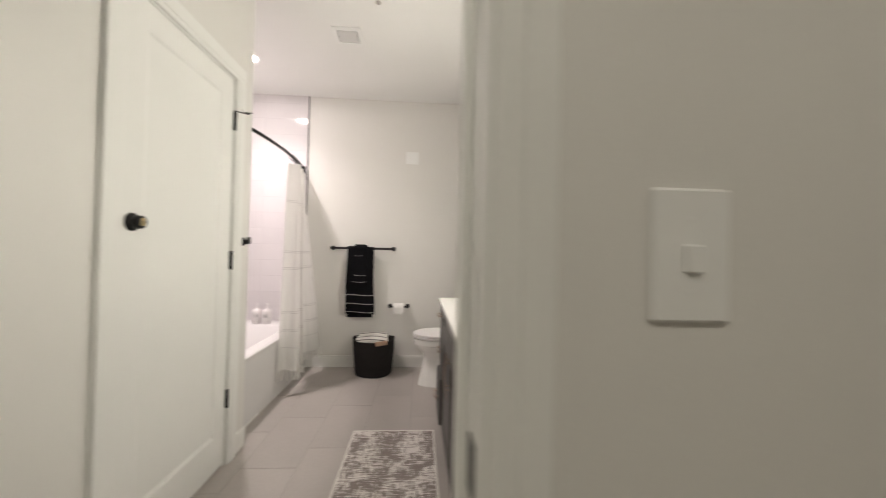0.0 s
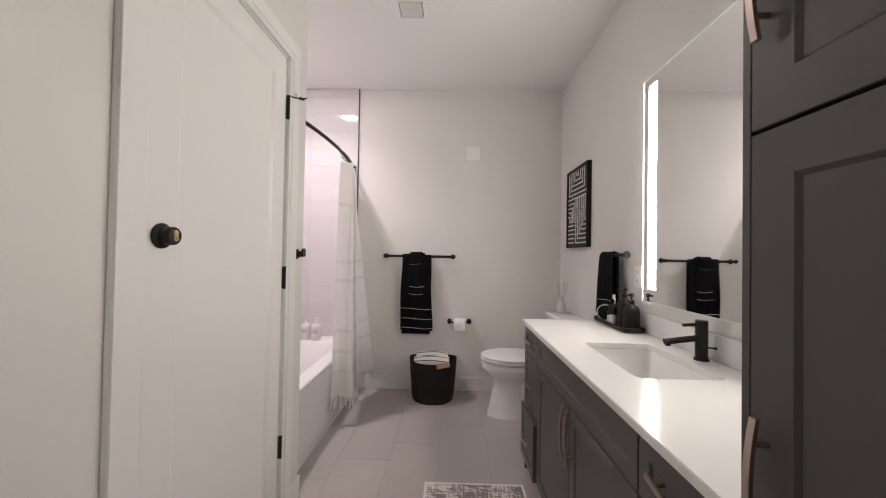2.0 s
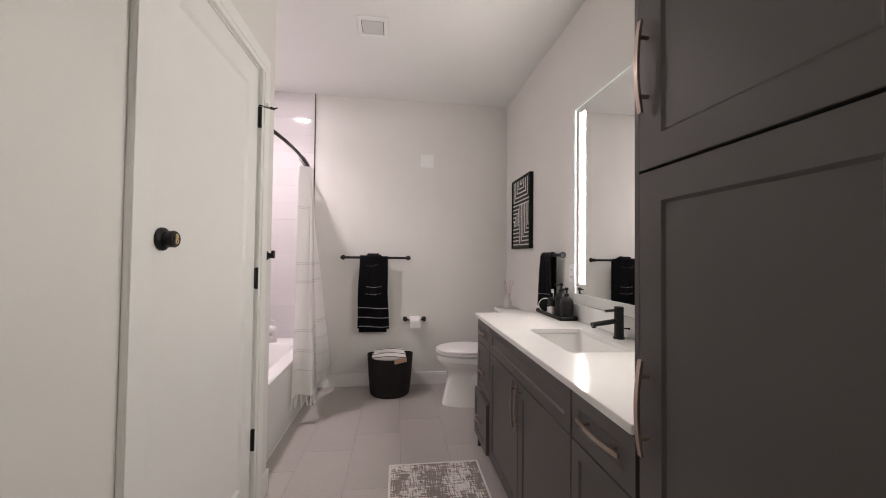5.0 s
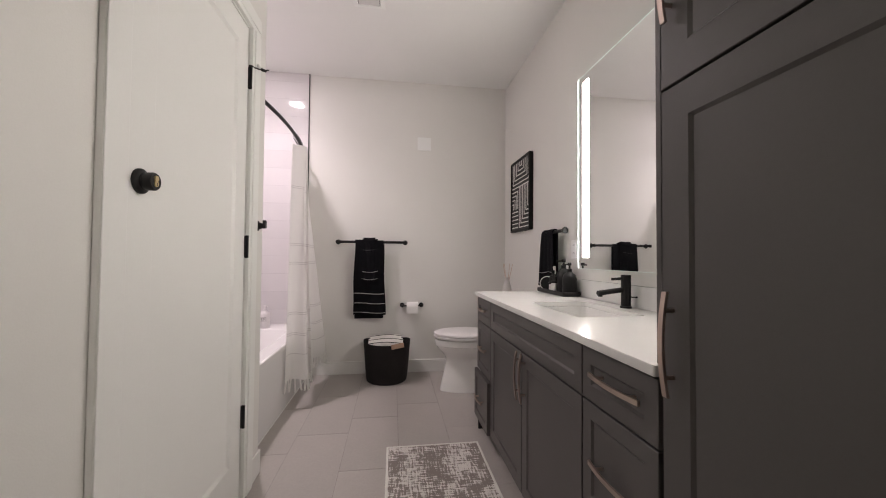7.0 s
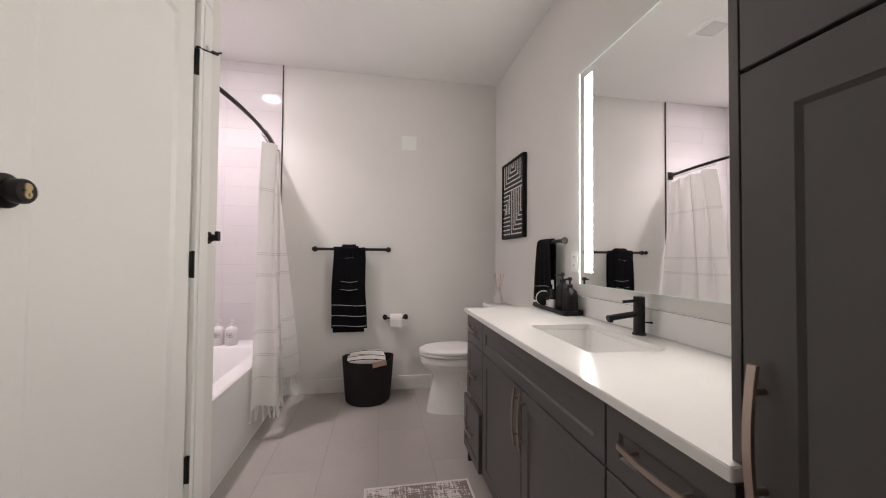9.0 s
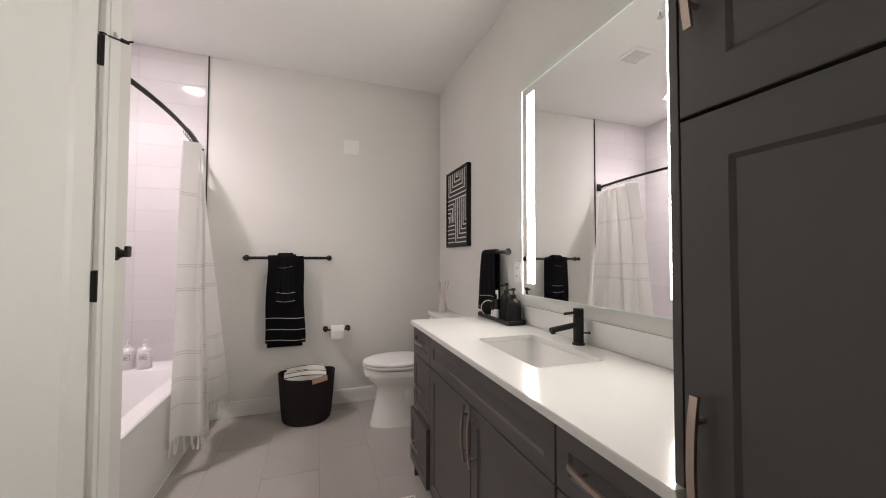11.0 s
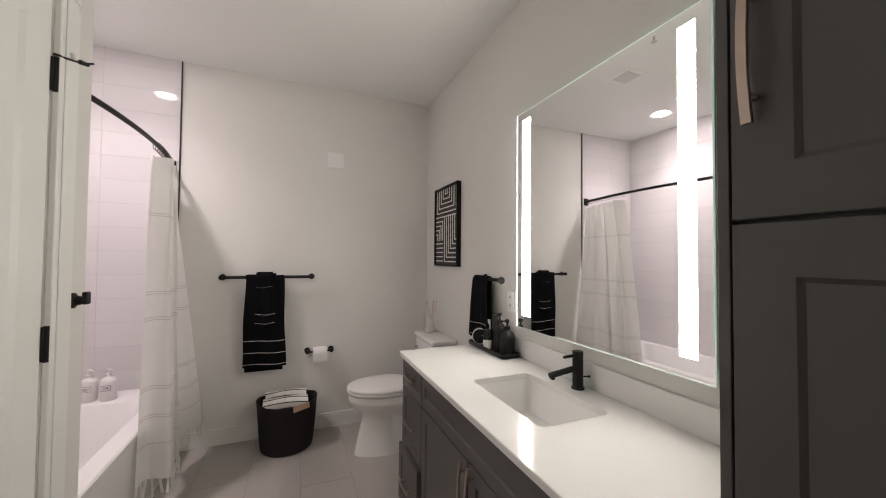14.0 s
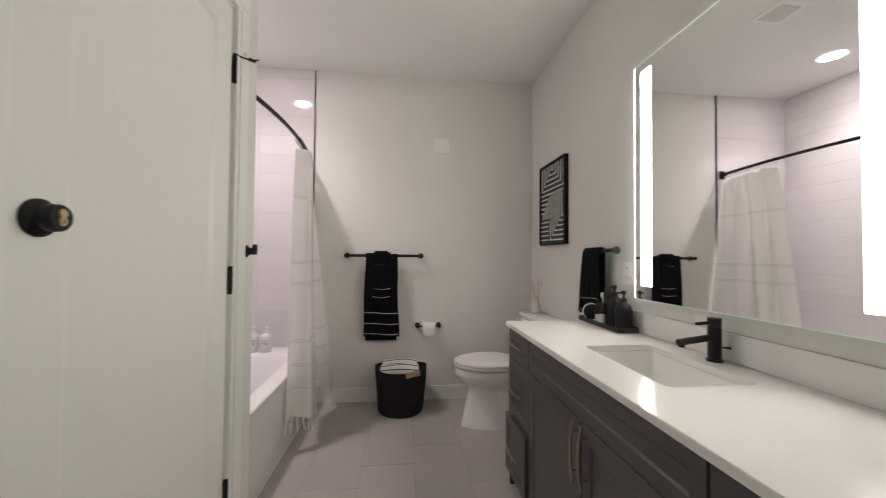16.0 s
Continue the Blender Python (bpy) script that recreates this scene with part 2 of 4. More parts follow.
def cloth_material():
    """Thin white cotton that lets some light through."""
    m = bpy.data.materials.new("white_cotton_curtain")
    m.use_nodes = True
    nt = m.node_tree
    b = nt.nodes["Principled BSDF"]
    b.inputs["Roughness"].default_value = 0.9
    b.inputs["Base Color"].default_value = (0.87, 0.865, 0.84, 1)
    tr = nt.nodes.new("ShaderNodeBsdfTranslucent")
    tr.inputs["Color"].default_value = (0.88, 0.87, 0.84, 1)
    mx = nt.nodes.new("ShaderNodeMixShader")
    mx.inputs[0].default_value = 0.42
    nt.links.new(b.outputs[0], mx.inputs[1])
    nt.links.new(tr.outputs[0], mx.inputs[2])
    nt.links.new(mx.outputs[0], nt.nodes["Material Output"].inputs["Surface"])
    tc = nt.nodes.new("ShaderNodeTexCoord")
    nz = nt.nodes.new("ShaderNodeTexNoise")
    nz.inputs["Scale"].default_value = 260
    nt.links.new(tc.outputs["Object"], nz.inputs["Vector"])
    bp = nt.nodes.new("ShaderNodeBump")
    bp.inputs["Strength"].default_value, bp.inputs["Distance"].default_value = 0.35, 0.002
    nt.links.new(nz.outputs["Fac"], bp.inputs["Height"])
    nt.links.new(bp.outputs["Normal"], b.inputs["Normal"])
    return m


RUG = rug_material()
CLOTH = cloth_material()
BAND = mat("grey_woven_stripe", (0.68, 0.665, 0.65), 0.95, fine=300, bump=0.4)

# ---------- structure ----------
S = dict(kind="structure")
floor = thing("floor", box(XT - 0.1, XR + 0.1, BY - 0.07, YF + 0.1, -0.10, -0.0011), FGROUT, "grey porcelain tile bathroom floor with thin dark joints", "floor", **S)
thing("hall_floor", box(-1.4, 2.0, -2.2, BY - 0.07, -0.10, 0.0), HALLF, "brown wood plank hall floor", "floor", **S)
thing("ceiling", box(XT - 0.1, 2.0, -2.2, YF + 0.1, ZC, ZC + 0.1), CEIL, "smooth white painted ceiling", "ceiling", **S)
wf = thing("wall_far", box(XT - 0.1, XR + 0.1, YF, YF + 0.1, 0, ZC), WALL, "light warm grey painted far wall", "wall", **S)
thing("wall_vanity", box(XR, XR + 0.1, BY, YF, 0, ZC), WALL, "light warm grey painted wall behind the vanity", "wall", **S)
# closet wall with its door opening
D0, D1, DT = 1.485, 2.250, 2.165
bm = bmesh.new()
bx(bm, XL - 0.12, XL, BY, D0 - 0.02, 0, ZC)
bx(bm, XL - 0.12, XL, D1 + 0.02, YT, 0, ZC)
bx(bm, XL - 0.12, XL, D0 - 0.02, D1 + 0.02, DT + 0.02, ZC)
thing("wall_closet", bm, WALL, "light warm grey painted wall around a closet door", "wall", **S)
thing("wall_closet_back", box(XL - 0.75, XL - 0.65, BY, YT - 0.1, 0, ZC), WALL, "plain closet back wall", "wall", **S)
wn = thing("wall_alcove_near", box(XT, XL - 0.12, YT - 0.1, YT, 0, ZC), GROUT, "white tiled end wall of the tub alcove", "wall", **S)
wb = thing("wall_alcove_back", box(XT - 0.1, XT, YT - 0.1, YF, 0, ZC), GROUT, "white tiled wall along the bathtub", "wall", **S)
# entry wall with its opening
bm = bmesh.new()
bx(bm, JR + 0.02, 2.0, HY, BY, 0, ZC)
bx(bm, -1.4, JL - 0.02, HY, BY, 0, ZC)
bx(bm, JL - 0.02, JR + 0.02, HY, BY, 2.16, ZC)
thing("wall_entry", bm, WALL, "grey painted wall with the bathroom doorway", "wall", **S)
bm = bmesh.new()
bx(bm, -1.5, -1.4, -2.2, BY, 0, ZC)
bx(bm, 2.0, 2.1, -2.2, BY, 0, ZC)
bx(bm, -1.5, 2.1, -2.3, -2.2, 0, ZC)
thing("wall_hall", bm, WALL, "grey painted hall walls", "wall", **S)


def casing_leg(bm, y0, y1, inner, z1):
    """A stepped casing board on the closet wall; inner is its door side."""
    bx(bm, XL, XL + 0.017, y0, y1, 0, z1, 0.003, 2)
    a, c = (y1 - 0.022, y1) if inner > 0 else (y0, y0 + 0.022)
    bx(bm, XL + 0.017, XL + 0.021, min(y0, y1) + (0 if inner > 0 else 0.022), max(y0, y1) - (0.022 if inner > 0 else 0), 0, z1, 0.0015)


# closet door
closet = empty("door_1", (XL, D1, 0), "closed white one-panel closet door with black knob and hinges", "door", kind="structure")
st = 0.105


def door_loop(x, i0, i1, top, bot):
    return [(x, D0 + i0, bot), (x, D1 - i1, bot), (x, D1 - i1, DT - top), (x, D0 + i0, DT - top)]


df = XL - 0.003
bm = rings(bmesh.new(), [door_loop(df - 0.037, 0.003, 0.0025, 0.002, 0.012), door_loop(df - 0.002, 0.003, 0.0025, 0.002, 0.012), door_loop(df, 0.005, 0.0045, 0.004, 0.014),
                         door_loop(df, st + 0.02, st, 0.11, 0.20)], (True, False))
part("door_frame", bm, WHITE, closet)
bm = rings(bmesh.new(), [door_loop(df - d, st + 0.02 + i, st + i, 0.11 + i, 0.20 + i) for d, i in ((0.0, 0), (0.002, 0.003), (0.0085, 0.014), (0.009, 0.017))], (False, True))
part("door_panel", bm, WHITE, closet)
bm = bmesh.new()
ky, kz = 1.555, 1.303
lathe(bm, ((0.034, 0), (0.034, 0.006), (0.030, 0.010), (0.022, 0.012), (0.021, 0.014), (0.024, 0.018), (0.0245, 0.036), (0.022, 0.040)), (XL - 0.003, ky, kz), 32, "x")
knob = part("door_knob", bm, BLACK, closet, "round black keyed door knob", True)
bm = bmesh.new()
for dz_ in (-0.0062, 0.0078):
    lathe(bm, ((0.0085, 0), (0.0085, 0.003), (0.0075, 0.004)), (XL + 0.0365, ky, kz + dz_), 20, "x")
core = part("lock_cylinder", bm, BRASS, knob, "brass figure-eight lock core", True)
part("keyway", bx(bmesh.new(), XL + 0.0395, XL + 0.0412, ky - 0.001, ky + 0.001, kz - 0.011, kz - 0.003, 0.0003), SLOT, core, "dark key slot")
for hz in (1.932, 1.147, 0.373):
    bm = bx(bmesh.new(), XL - 0.002, XL + 0.004, D1 - 0.006, D1 + 0.021, hz - 0.05, hz + 0.05, 0.001)
    cyl(bm, (XL + 0.008, D1 + 0.004, hz - 0.052), (XL + 0.008, D1 + 0.004, hz + 0.052), 0.008)
    hinge = part("hinge", bm, BLACK, closet, "black door hinge", True)
    if hz > 1.8:
        zt = hz + 0.057
        bm = tube(bmesh.new(), [(XL + 0.006, D1 - 0.002, zt), (XL + 0.014, D1 + 0.012, zt + 0.002), (XL + 0.030, D1 + 0.040, zt + 0.008), (XL + 0.052, D1 + 0.060, zt + 0.014), (XL + 0.066, D1 + 0.066, zt + 0.020)], 0.0034, 8)
        lathe(bm, ((0.010, -0.003), (0.010, 0.003)), (XL + 0.008, D1 + 0.004, zt), 16)
        cyl(bm, (XL + 0.040, D1 + 0.046, zt + 0.010), (XL + 0.052, D1 + 0.066, zt + 0.013), 0.0075, 0.0060, 12)
        part("hinge_stop", bm, BLACK, hinge, "black hinge pin door stop", True)
        bm = cyl(bmesh.new(), (XL + 0.030, D1 + 0.044, zt + 0.010), (XL + 0.026, D1 + 0.040, zt + 0.030), 0.0075, 0.0065, 12)
        part("stop_bumper", bm, PLAST, hinge, "white rubber bumper", True)
CW = 0.09
trim = empty("trim", (XL, D0, 0), "white stepped wooden casing around the closet door", "trim", kind="structure")
for y0, y1, inner in ((D0 - CW + 0.006, D0 - 0.006 + 0.006, 1), (D1, D1 + CW, -1)):
    bm = bmesh.new()
    casing_leg(bm, y0, y1, inner, DT + 0.006)
    part("casing_leg", bm, WHITE, trim)
bm = bmesh.new()
bx(bm, XL, XL + 0.017, D0 - CW + 0.006, D1 + CW, DT + 0.006, DT + CW, 0.003, 2)
bx(bm, XL + 0.017, XL + 0.021, D0 - CW + 0.006, D1 + CW, DT + 0.028, DT + CW, 0.0015)
part("casing_head", bm, WHITE, trim)
bm = bmesh.new()
bx(bm, XL - 0.118, XL - 0.0005, D0 - 0.019, D0 + 0.001, 0, DT + 0.0)
bx(bm, XL - 0.118, XL - 0.0005, D1 - 0.001, D1 + 0.019, 0, DT + 0.0)
bx(bm, XL - 0.118, XL - 0.0005, D0 - 0.019, D1 + 0.019, DT, DT + 0.019)
bx(bm, XL - 0.060, XL - 0.046, D0 + 0.001, D1 - 0.001, 0, DT)
part("door_jamb", bm, WHITE, trim)

# entry doorway lining
entry = empty("trim_entry", (JR, HY, 0), "white painted casing and jamb of the bathroom doorway", "trim", kind="structure")
for sx, xj in ((1, JR), (-1, JL)):
    bm = bx(bmesh.new(), min(xj, xj + sx * 0.019), max(xj, xj + sx * 0.019), HY - 0.001, BY + 0.001, 0, 2.14, 0.002)
    bx(bm, min(xj, xj - sx * 0.011), max(xj, xj - sx * 0.011), 0.588, 0.625, 0, 2.13, 0.002)
    part("jamb", bm, WHITE, entry)
    for ya, yb, yc in ((HY - 0.017, HY - 0.001, HY - 0.021), (BY + 0.001, BY + 0.017, BY + 0.021)):
        bm = bx(bmesh.new(), min(xj + sx * 0.006, xj + sx * 0.066), max(xj + sx * 0.006, xj + sx * 0.066), ya, yb, 0, 2.225, 0.004, 2)
        bx(bm, min(xj + sx * 0.03, xj + sx * 0.064), max(xj + sx * 0.03, xj + sx * 0.064), min(ya, yc), max(yb, yc), 0, 2.225, 0.003)
        part("casing_leg", bm, WHITE, entry)
bm = bx(bmesh.new(), JL, JR, HY - 0.001, BY + 0.001, 2.14, 2.159)
bx(bm, JL - 0.006, JR + 0.006, HY - 0.017, HY - 0.001, 2.146, 2.225)
bx(bm, JL - 0.006, JR + 0.006, BY + 0.001, BY + 0.017, 2.146, 2.225)
part("head", bm, WHITE, entry)
bm = bx(bmesh.new(), JR - 0.002, JR + 0.001, 0.520, 0.556, 0.955, 1.015, 0.001)
strike = part("strike_plate", bm, BLACK, entry, "black metal strike plate")

# baseboards
bm = bx(bmesh.new(), TRIM + 0.012, XR, YF - 0.014, YF, 0, 0.118, 0.003)
bx(bm, TRIM + 0.012, XR, YF - 0.0155, YF - 0.012, 0, 0.1, 0.001)
thing("baseboard", bm, BASEW, "pale painted baseboard along the far wall", "baseboard", **S)
thing("baseboard_vanity", bx(bmesh.new(), XR - 0.014, XR, 2.83, YF - 0.016, 0, 0.118, 0.003), BASEW, "pale painted baseboard behind the toilet", "baseboard", **S)
thing("baseboard_closet", bx(bmesh.new(), XL, XL + 0.014, D1 + CW, YT, 0, 0.118, 0.003), BASEW, "pale painted baseboard beside the closet door", "baseboard", **S)
thing("baseboard_entry", bx(bmesh.new(), XL, XL + 0.014, BY, D0 - CW + 0.006, 0, 0.118, 0.003), BASEW, "pale painted baseboard near the doorway", "baseboard", **S)
thing("tile_edge_trim", bx(bmesh.new(), TRIM, TRIM + 0.006, YF - 0.013, YF, 0.10, ZC), BLACK, "thin black metal tile edge strip", "trim", **S)


# ---------- cabinets ----------
FX = 0.535       # face of doors and drawers


def front(name, y0, y1, z0, z1, parent, rail=0.055, x=FX):
    """A shaker front facing the room."""
    def loop(dx, i):
        return [(x + dx, y0 + i, z0 + i), (x + dx, y1 - i, z0 + i), (x + dx, y1 - i, z1 - i), (x + dx, y0 + i, z1 - i)]

    ob = part(name, rings(bmesh.new(), [loop(0.02, 0), loop(0.0015, 0), loop(0, 0.0015), loop(0, rail - 0.001), loop(0.0008, rail), loop(0.0062, rail + 0.006), loop(0.02, rail + 0.006), loop(0.02, 0)], (False, False)), CAB, parent)
    part("panel", box(x + 0.006, x + 0.018, y0 + rail + 0.004, y1 - rail - 0.004, z0 + rail + 0.004, z1 - rail - 0.004), CAB, ob)
    return ob


def pull(c, vertical, parent, length=0.21, x=FX):
    """A bowed bar pull on two posts."""
    bm = bmesh.new()
    loops = []
    for k in range(13):
        s = k / 12 * 2 - 1
        off = 0.017 + 0.010 * (1 - s * s)
        w, t = 0.0060, 0.0032
        ring = []
        for a, d in ((-w, -t), (w, -t), (w, t), (-w, t)):
            if vertical:
                ring.append((x - off + d, c[0] + a, c[1] + s * length / 2))
            else:
                ring.append((x - off + d, c[0] + s * length / 2, c[1] + a))
        loops.append(ring)
    rings(bm, loops)
    for s in (-0.64, 0.64):
        q = (c[0], c[1] + s * length / 2) if vertical else (c[0] + s * length / 2, c[1])
        cyl(bm, (x + 0.002, *q), (x - 0.024, *q), 0.0045, seg=12)
    return part("handle", bm, BRONZE, parent, "brushed bronze bar handle")


VY0, VY1 = 1.178, 2.805
SINK = (0.681, 0.965, 1.778, 2.242)
vanity = empty("vanity_cabinet", (0.8, 2.0, 0), "charcoal grey shaker vanity cabinet with bronze handles", "vanity")
bm = bmesh.new()
bx(bm, FX + 0.022, XR, VY0, VY0 + 0.018, 0.10, 0.859)
bx(bm, FX + 0.022, XR, VY1 - 0.018, VY1, 0.10, 0.859, 0.001)
bx(bm, FX + 0.022, XR, VY0 + 0.018, VY1 - 0.018, 0.10, 0.118)
bx(bm, XR - 0.012, XR, VY0 + 0.018, VY1 - 0.018, 0.118, 0.859)
bx(bm, FX + 0.0215, FX + 0.04, VY0 + 0.018, VY1 - 0.018, 0.832, 0.859)
for y in (1.488, 2.486):
    bx(bm, FX + 0.0215, FX + 0.04, y - 0.012, y + 0.012, 0.118, 0.832)
part("body", bm, CAB, vanity)
# kick and end foot take a black that stands in for shadow
part("toe_kick", box(FX + 0.078, XR, VY0, VY1 - 0.022, 0.0, 0.0995), RECESS_SHADE, vanity, "recessed toe kick, coloured dark as if in shade")
part("end_foot", bx(bmesh.new(), FX + 0.006, XR, VY1 - 0.021, VY1 - 0.002, 0.0, 0.0995, 0.001), RECESS_SHADE, vanity, "foot under the end panel, coloured black for its shadow")
dz = ((0.705, 0.851), (0.398, 0.699), (0.098, 0.392))
for y0, y1, shift in ((VY0 + 0.004, 1.486, 0), (2.490, VY1 - 0.002, 1)):
    for k, (z0, z1) in enumerate(dz):
        x = FX - (0.018 if shift and k == 2 else 0)
        dr = front("drawer", y0, y1, z0, z1, vanity, 0.045, x)
        if shift and k == 2:
            # dark box colour stands in for shade in the open gap
            part("drawer_box", box(x + 0.02, x + 0.3, y0 + 0.02, y1 - 0.02, z0 + 0.03, z0 + 0.18), RECESS_SHADE, dr, "slightly open drawer box, darkened for the shaded gap")
        pull(((y0 + y1) / 2 - (0 if shift else 0.012), (z0 + z1) / 2 + (0.009 if k == 0 else 0)), False, dr, 0.204 if not shift else 0.16, x)
front("false_front", 1.492, 2.484, 0.705, 0.851, vanity, 0.045)
for y0, y1, hy in ((1.492, 1.985, 1.985 - 0.03), (1.991, 2.484, 1.991 + 0.03)):
    d = front("door", y0, y1, 0.098, 0.699, vanity)
    pull((1.953 if hy < 1.99 else 2.009, 0.596), True, d, 0.208)

# worktop with the sink opening
CX, CZ = 0.519, 0.883
bm = bmesh.new()
outer = rounded(CX, XR, VY0 - 0.004, VY1 + 0.017, 0.005, 5)
inner = rounded(*SINK, 0.025, 5)
n = len(outer)
for z, flip in ((CZ, 0), (CZ - 0.0225, 1)):
    vo = [bm.verts.new((*p, z)) for p in outer]
    vi = [bm.verts.new((*p, z)) for p in inner]
    for i in range(n):
        bm.faces.new((vo[i], vo[(i + 1) % n], vi[(i + 1) % n], vi[i]))
    if flip:
        for i in range(n):
            bm.faces.new((po[i], po[(i + 1) % n], vo[(i + 1) % n], vo[i]))
            bm.faces.new((pi_[i], pi_[(i + 1) % n], vi[(i + 1) % n], vi[i]))
    po, pi_ = vo, vi
es = [e for e in bm.edges if all(abs(v.co.z - CZ) < 1e-5 for v in e.verts) and any(len(f.verts) == 4 and abs(f.calc_center_median().z - CZ + 0.01125) < 0.002 for f in e.link_faces)]
bmesh.ops.bevel(bm, geom=es, offset=0.002, segments=2, affect="EDGES")
top = thing("countertop", bm, QUARTZ, "polished white quartz countertop with a sink cutout", "countertop")
thing("backsplash", bx(bmesh.new(), XR - 0.02, XR, VY0 - 0.004, VY1 + 0.010, CZ, CZ + 0.10, 0.002), QUARTZ, "white quartz backsplash on the countertop", "backsplash")
sink = empty("sink", (0.83, 2.0, 0.70), "white rectangular undermount porcelain sink", "sink")
x0, x1, y0, y1 = SINK
loops = []
for d, z in ((-0.012, 0.8585), (-0.003, 0.8585), (0.0, 0.85), (0.006, 0.76), (0.014, 0.725), (0.035, 0.710), (0.10, 0.705)):
    loops.append([(*p, z) for p in rounded(x0 + d, x1 - d, y0 + d, y1 - d, 0.03 if d < 0.05 else 0.02, 5)])
bm = bmesh.new()
rings(bm, loops, (False, True))
part("basin", bm, PORC, sink, "", True)
part("drain", lathe(bmesh.new(), ((0.024, 0.7055), (0.024, 0.709), (0.019, 0.711)), (0.845, 2.01, 0)), BLACK, sink, "black drain", True)

# faucet
fx, fy = 1.035, 2.003
faucet = empty("faucet", (fx, fy, CZ), "matte black single-lever faucet on the countertop", "faucet")
bm = lathe(bmesh.new(), ((0.0258, 0), (0.0258, 0.006), (0.0245, 0.008), (0.0212, 0.009), (0.0212, 0.116), (0.0203, 0.118), (0.0203, 0.120), (0.0212, 0.122), (0.0212, 0.146), (0.021, 0.150)), (fx, fy, CZ))
part("faucet_body", bm, BLACK, faucet, "", True)
bm = tube(bmesh.new(), [(fx - 0.01, fy, CZ + 0.083), (fx - 0.07, fy, CZ + 0.0755), (fx - 0.138, fy, CZ + 0.067)], 0.0118, 16, 1.0)
cyl(bm, (fx - 0.126, fy, CZ + 0.068), (fx - 0.126, fy, CZ + 0.052), 0.0100)
part("spout", bm, BLACK, faucet, "", True)
bm = cyl(bmesh.new(), (fx - 0.018, fy, CZ + 0.134), (fx - 0.068, fy + 0.004, CZ + 0.130), 0.0064, 0.0058)
part("lever", bm, BLACK, faucet, "", True)
bm = cyl(bmesh.new(), (fx + 0.016, fy - 0.012, CZ + 0.050), (fx + 0.034, fy - 0.022, CZ + 0.050), 0.003)
ball(bm, (fx + 0.036, fy - 0.023, CZ + 0.050), 0.005)
part("drain_pull", bm, BLACK, faucet, "", True)

# tall linen cabinet
TY0, TY1, TZ = 0.672, 1.172, 2.36
tower = empty("linen_cabinet", (0.8, 0.92, 0), "tall charcoal grey shaker linen cabinet with bronze handles", "cabinet")
bm = bx(bmesh.new(), FX + 0.022, XR, TY0, TY1, 0.10, TZ, 0.001)
part("body", bm, CAB, tower)
part("side_panel", bx(bmesh.new(), FX + 0.003, XR, TY1 + 0.0015, 1.189, CZ + 0.0008, TZ, 0.0008), CAB, tower)
# same black in place of the shade under the tall cabinet
part("toe_kick", box(FX + 0.09, XR, TY0, TY1, 0, 0.10), RECESS_SHADE, tower, "recessed toe kick, coloured dark as if in shade")
for z0, z1, hz in ((0.098, 1.454, 0.936), (1.460, TZ - 0.003, 1.688)):
    d = front("door", TY0 + 0.008, TY1 - 0.003, z0, z1, tower, 0.07)
    pull((TY1 - 0.032, hz), True, d, 0.208)

# ---------- lit mirror ----------
MY0, MY1, MZ0, MZ1, MX = 1.505, 2.475, 1.050, 2.168, 1.062
mirror = empty("mirror", (XR, 2.0, MZ0), "frameless wall mirror with two lit vertical strips", "mirror")
part("mirror_glass", bx(bmesh.new(), MX, MX + 0.005, MY0, MY1, MZ0, MZ1), MIRROR, mirror)
part("back_box", box(MX + 0.0055, XR, MY0 + 0.04, MY1 - 0.04, MZ0 + 0.04, MZ1 - 0.04), PLAST, mirror, "white back box")
for y0, y1 in ((1.550, 1.604), (2.362, 2.428)):
    part("light_strip", box(MX - 0.0015, MX - 0.0005, y0, y1, MZ0 + 0.062, MZ1 - 0.042), STRIPM, mirror, "bright frosted light strip")
for y0, y1, z0, z1 in ((MY0 - 0.003, MY0 - 0.0005, MZ0, MZ1), (MY1 + 0.0005, MY1 + 0.003, MZ0, MZ1), (MY0, MY1, MZ1 + 0.0005, MZ1 + 0.002), (MY0, MY1, MZ0 - 0.002, MZ0 - 0.0005)):
    lit = y0 > MY1
    # only the far side is a lit edge; other rims get an added glow
    part("lit_edge" if lit else "glass_rim", box(MX, MX + 0.005, y0, y1, z0, z1), GLASSEDGE if lit else GLASSTOP if z0 > MZ1 else GLASSRIM, mirror, "thin lit glass edge" if lit else "thin pale green glass edge made to glow")

# ---------- ceiling fittings ----------
light = empty("downlight", (-1.12, 3.26, ZC), "round white recessed ceiling light over the tub", "ceiling light")
part("trim_ring", lathe(bmesh.new(), ((0.070, 0.004), (0.088, -0.001), (0.092, -0.004), (0.092, -0.0005)), (-1.12, 3.26, ZC), 32, "z", (False, False)), PLAST, light, "", True)
part("lens", lathe(bmesh.new(), ((0.071, -0.003), (0.071, -0.001)), (-1.12, 3.26, ZC), 32), DOWNM, light, "bright lens")
light = empty("hall_light", (0.3, -0.7, ZC), "round white hall ceiling light", "ceiling light")
part("trim_ring", lathe(bmesh.new(), ((0.098, 0.0), (0.118, -0.006), (0.120, -0.0005)), (0.3, -0.7, ZC), 32, "z", (False, False)), PLAST, light, "", True)
part("lens", lathe(bmesh.new(), ((0.099, -0.006), (0.099, -0.001)), (0.3, -0.7, ZC), 32), HALLM, light, "warm bright lens")
vx, vy = -0.201, 2.870
vent = empty("ceiling_vent", (vx, vy, ZC), "square white ceiling exhaust vent", "vent")
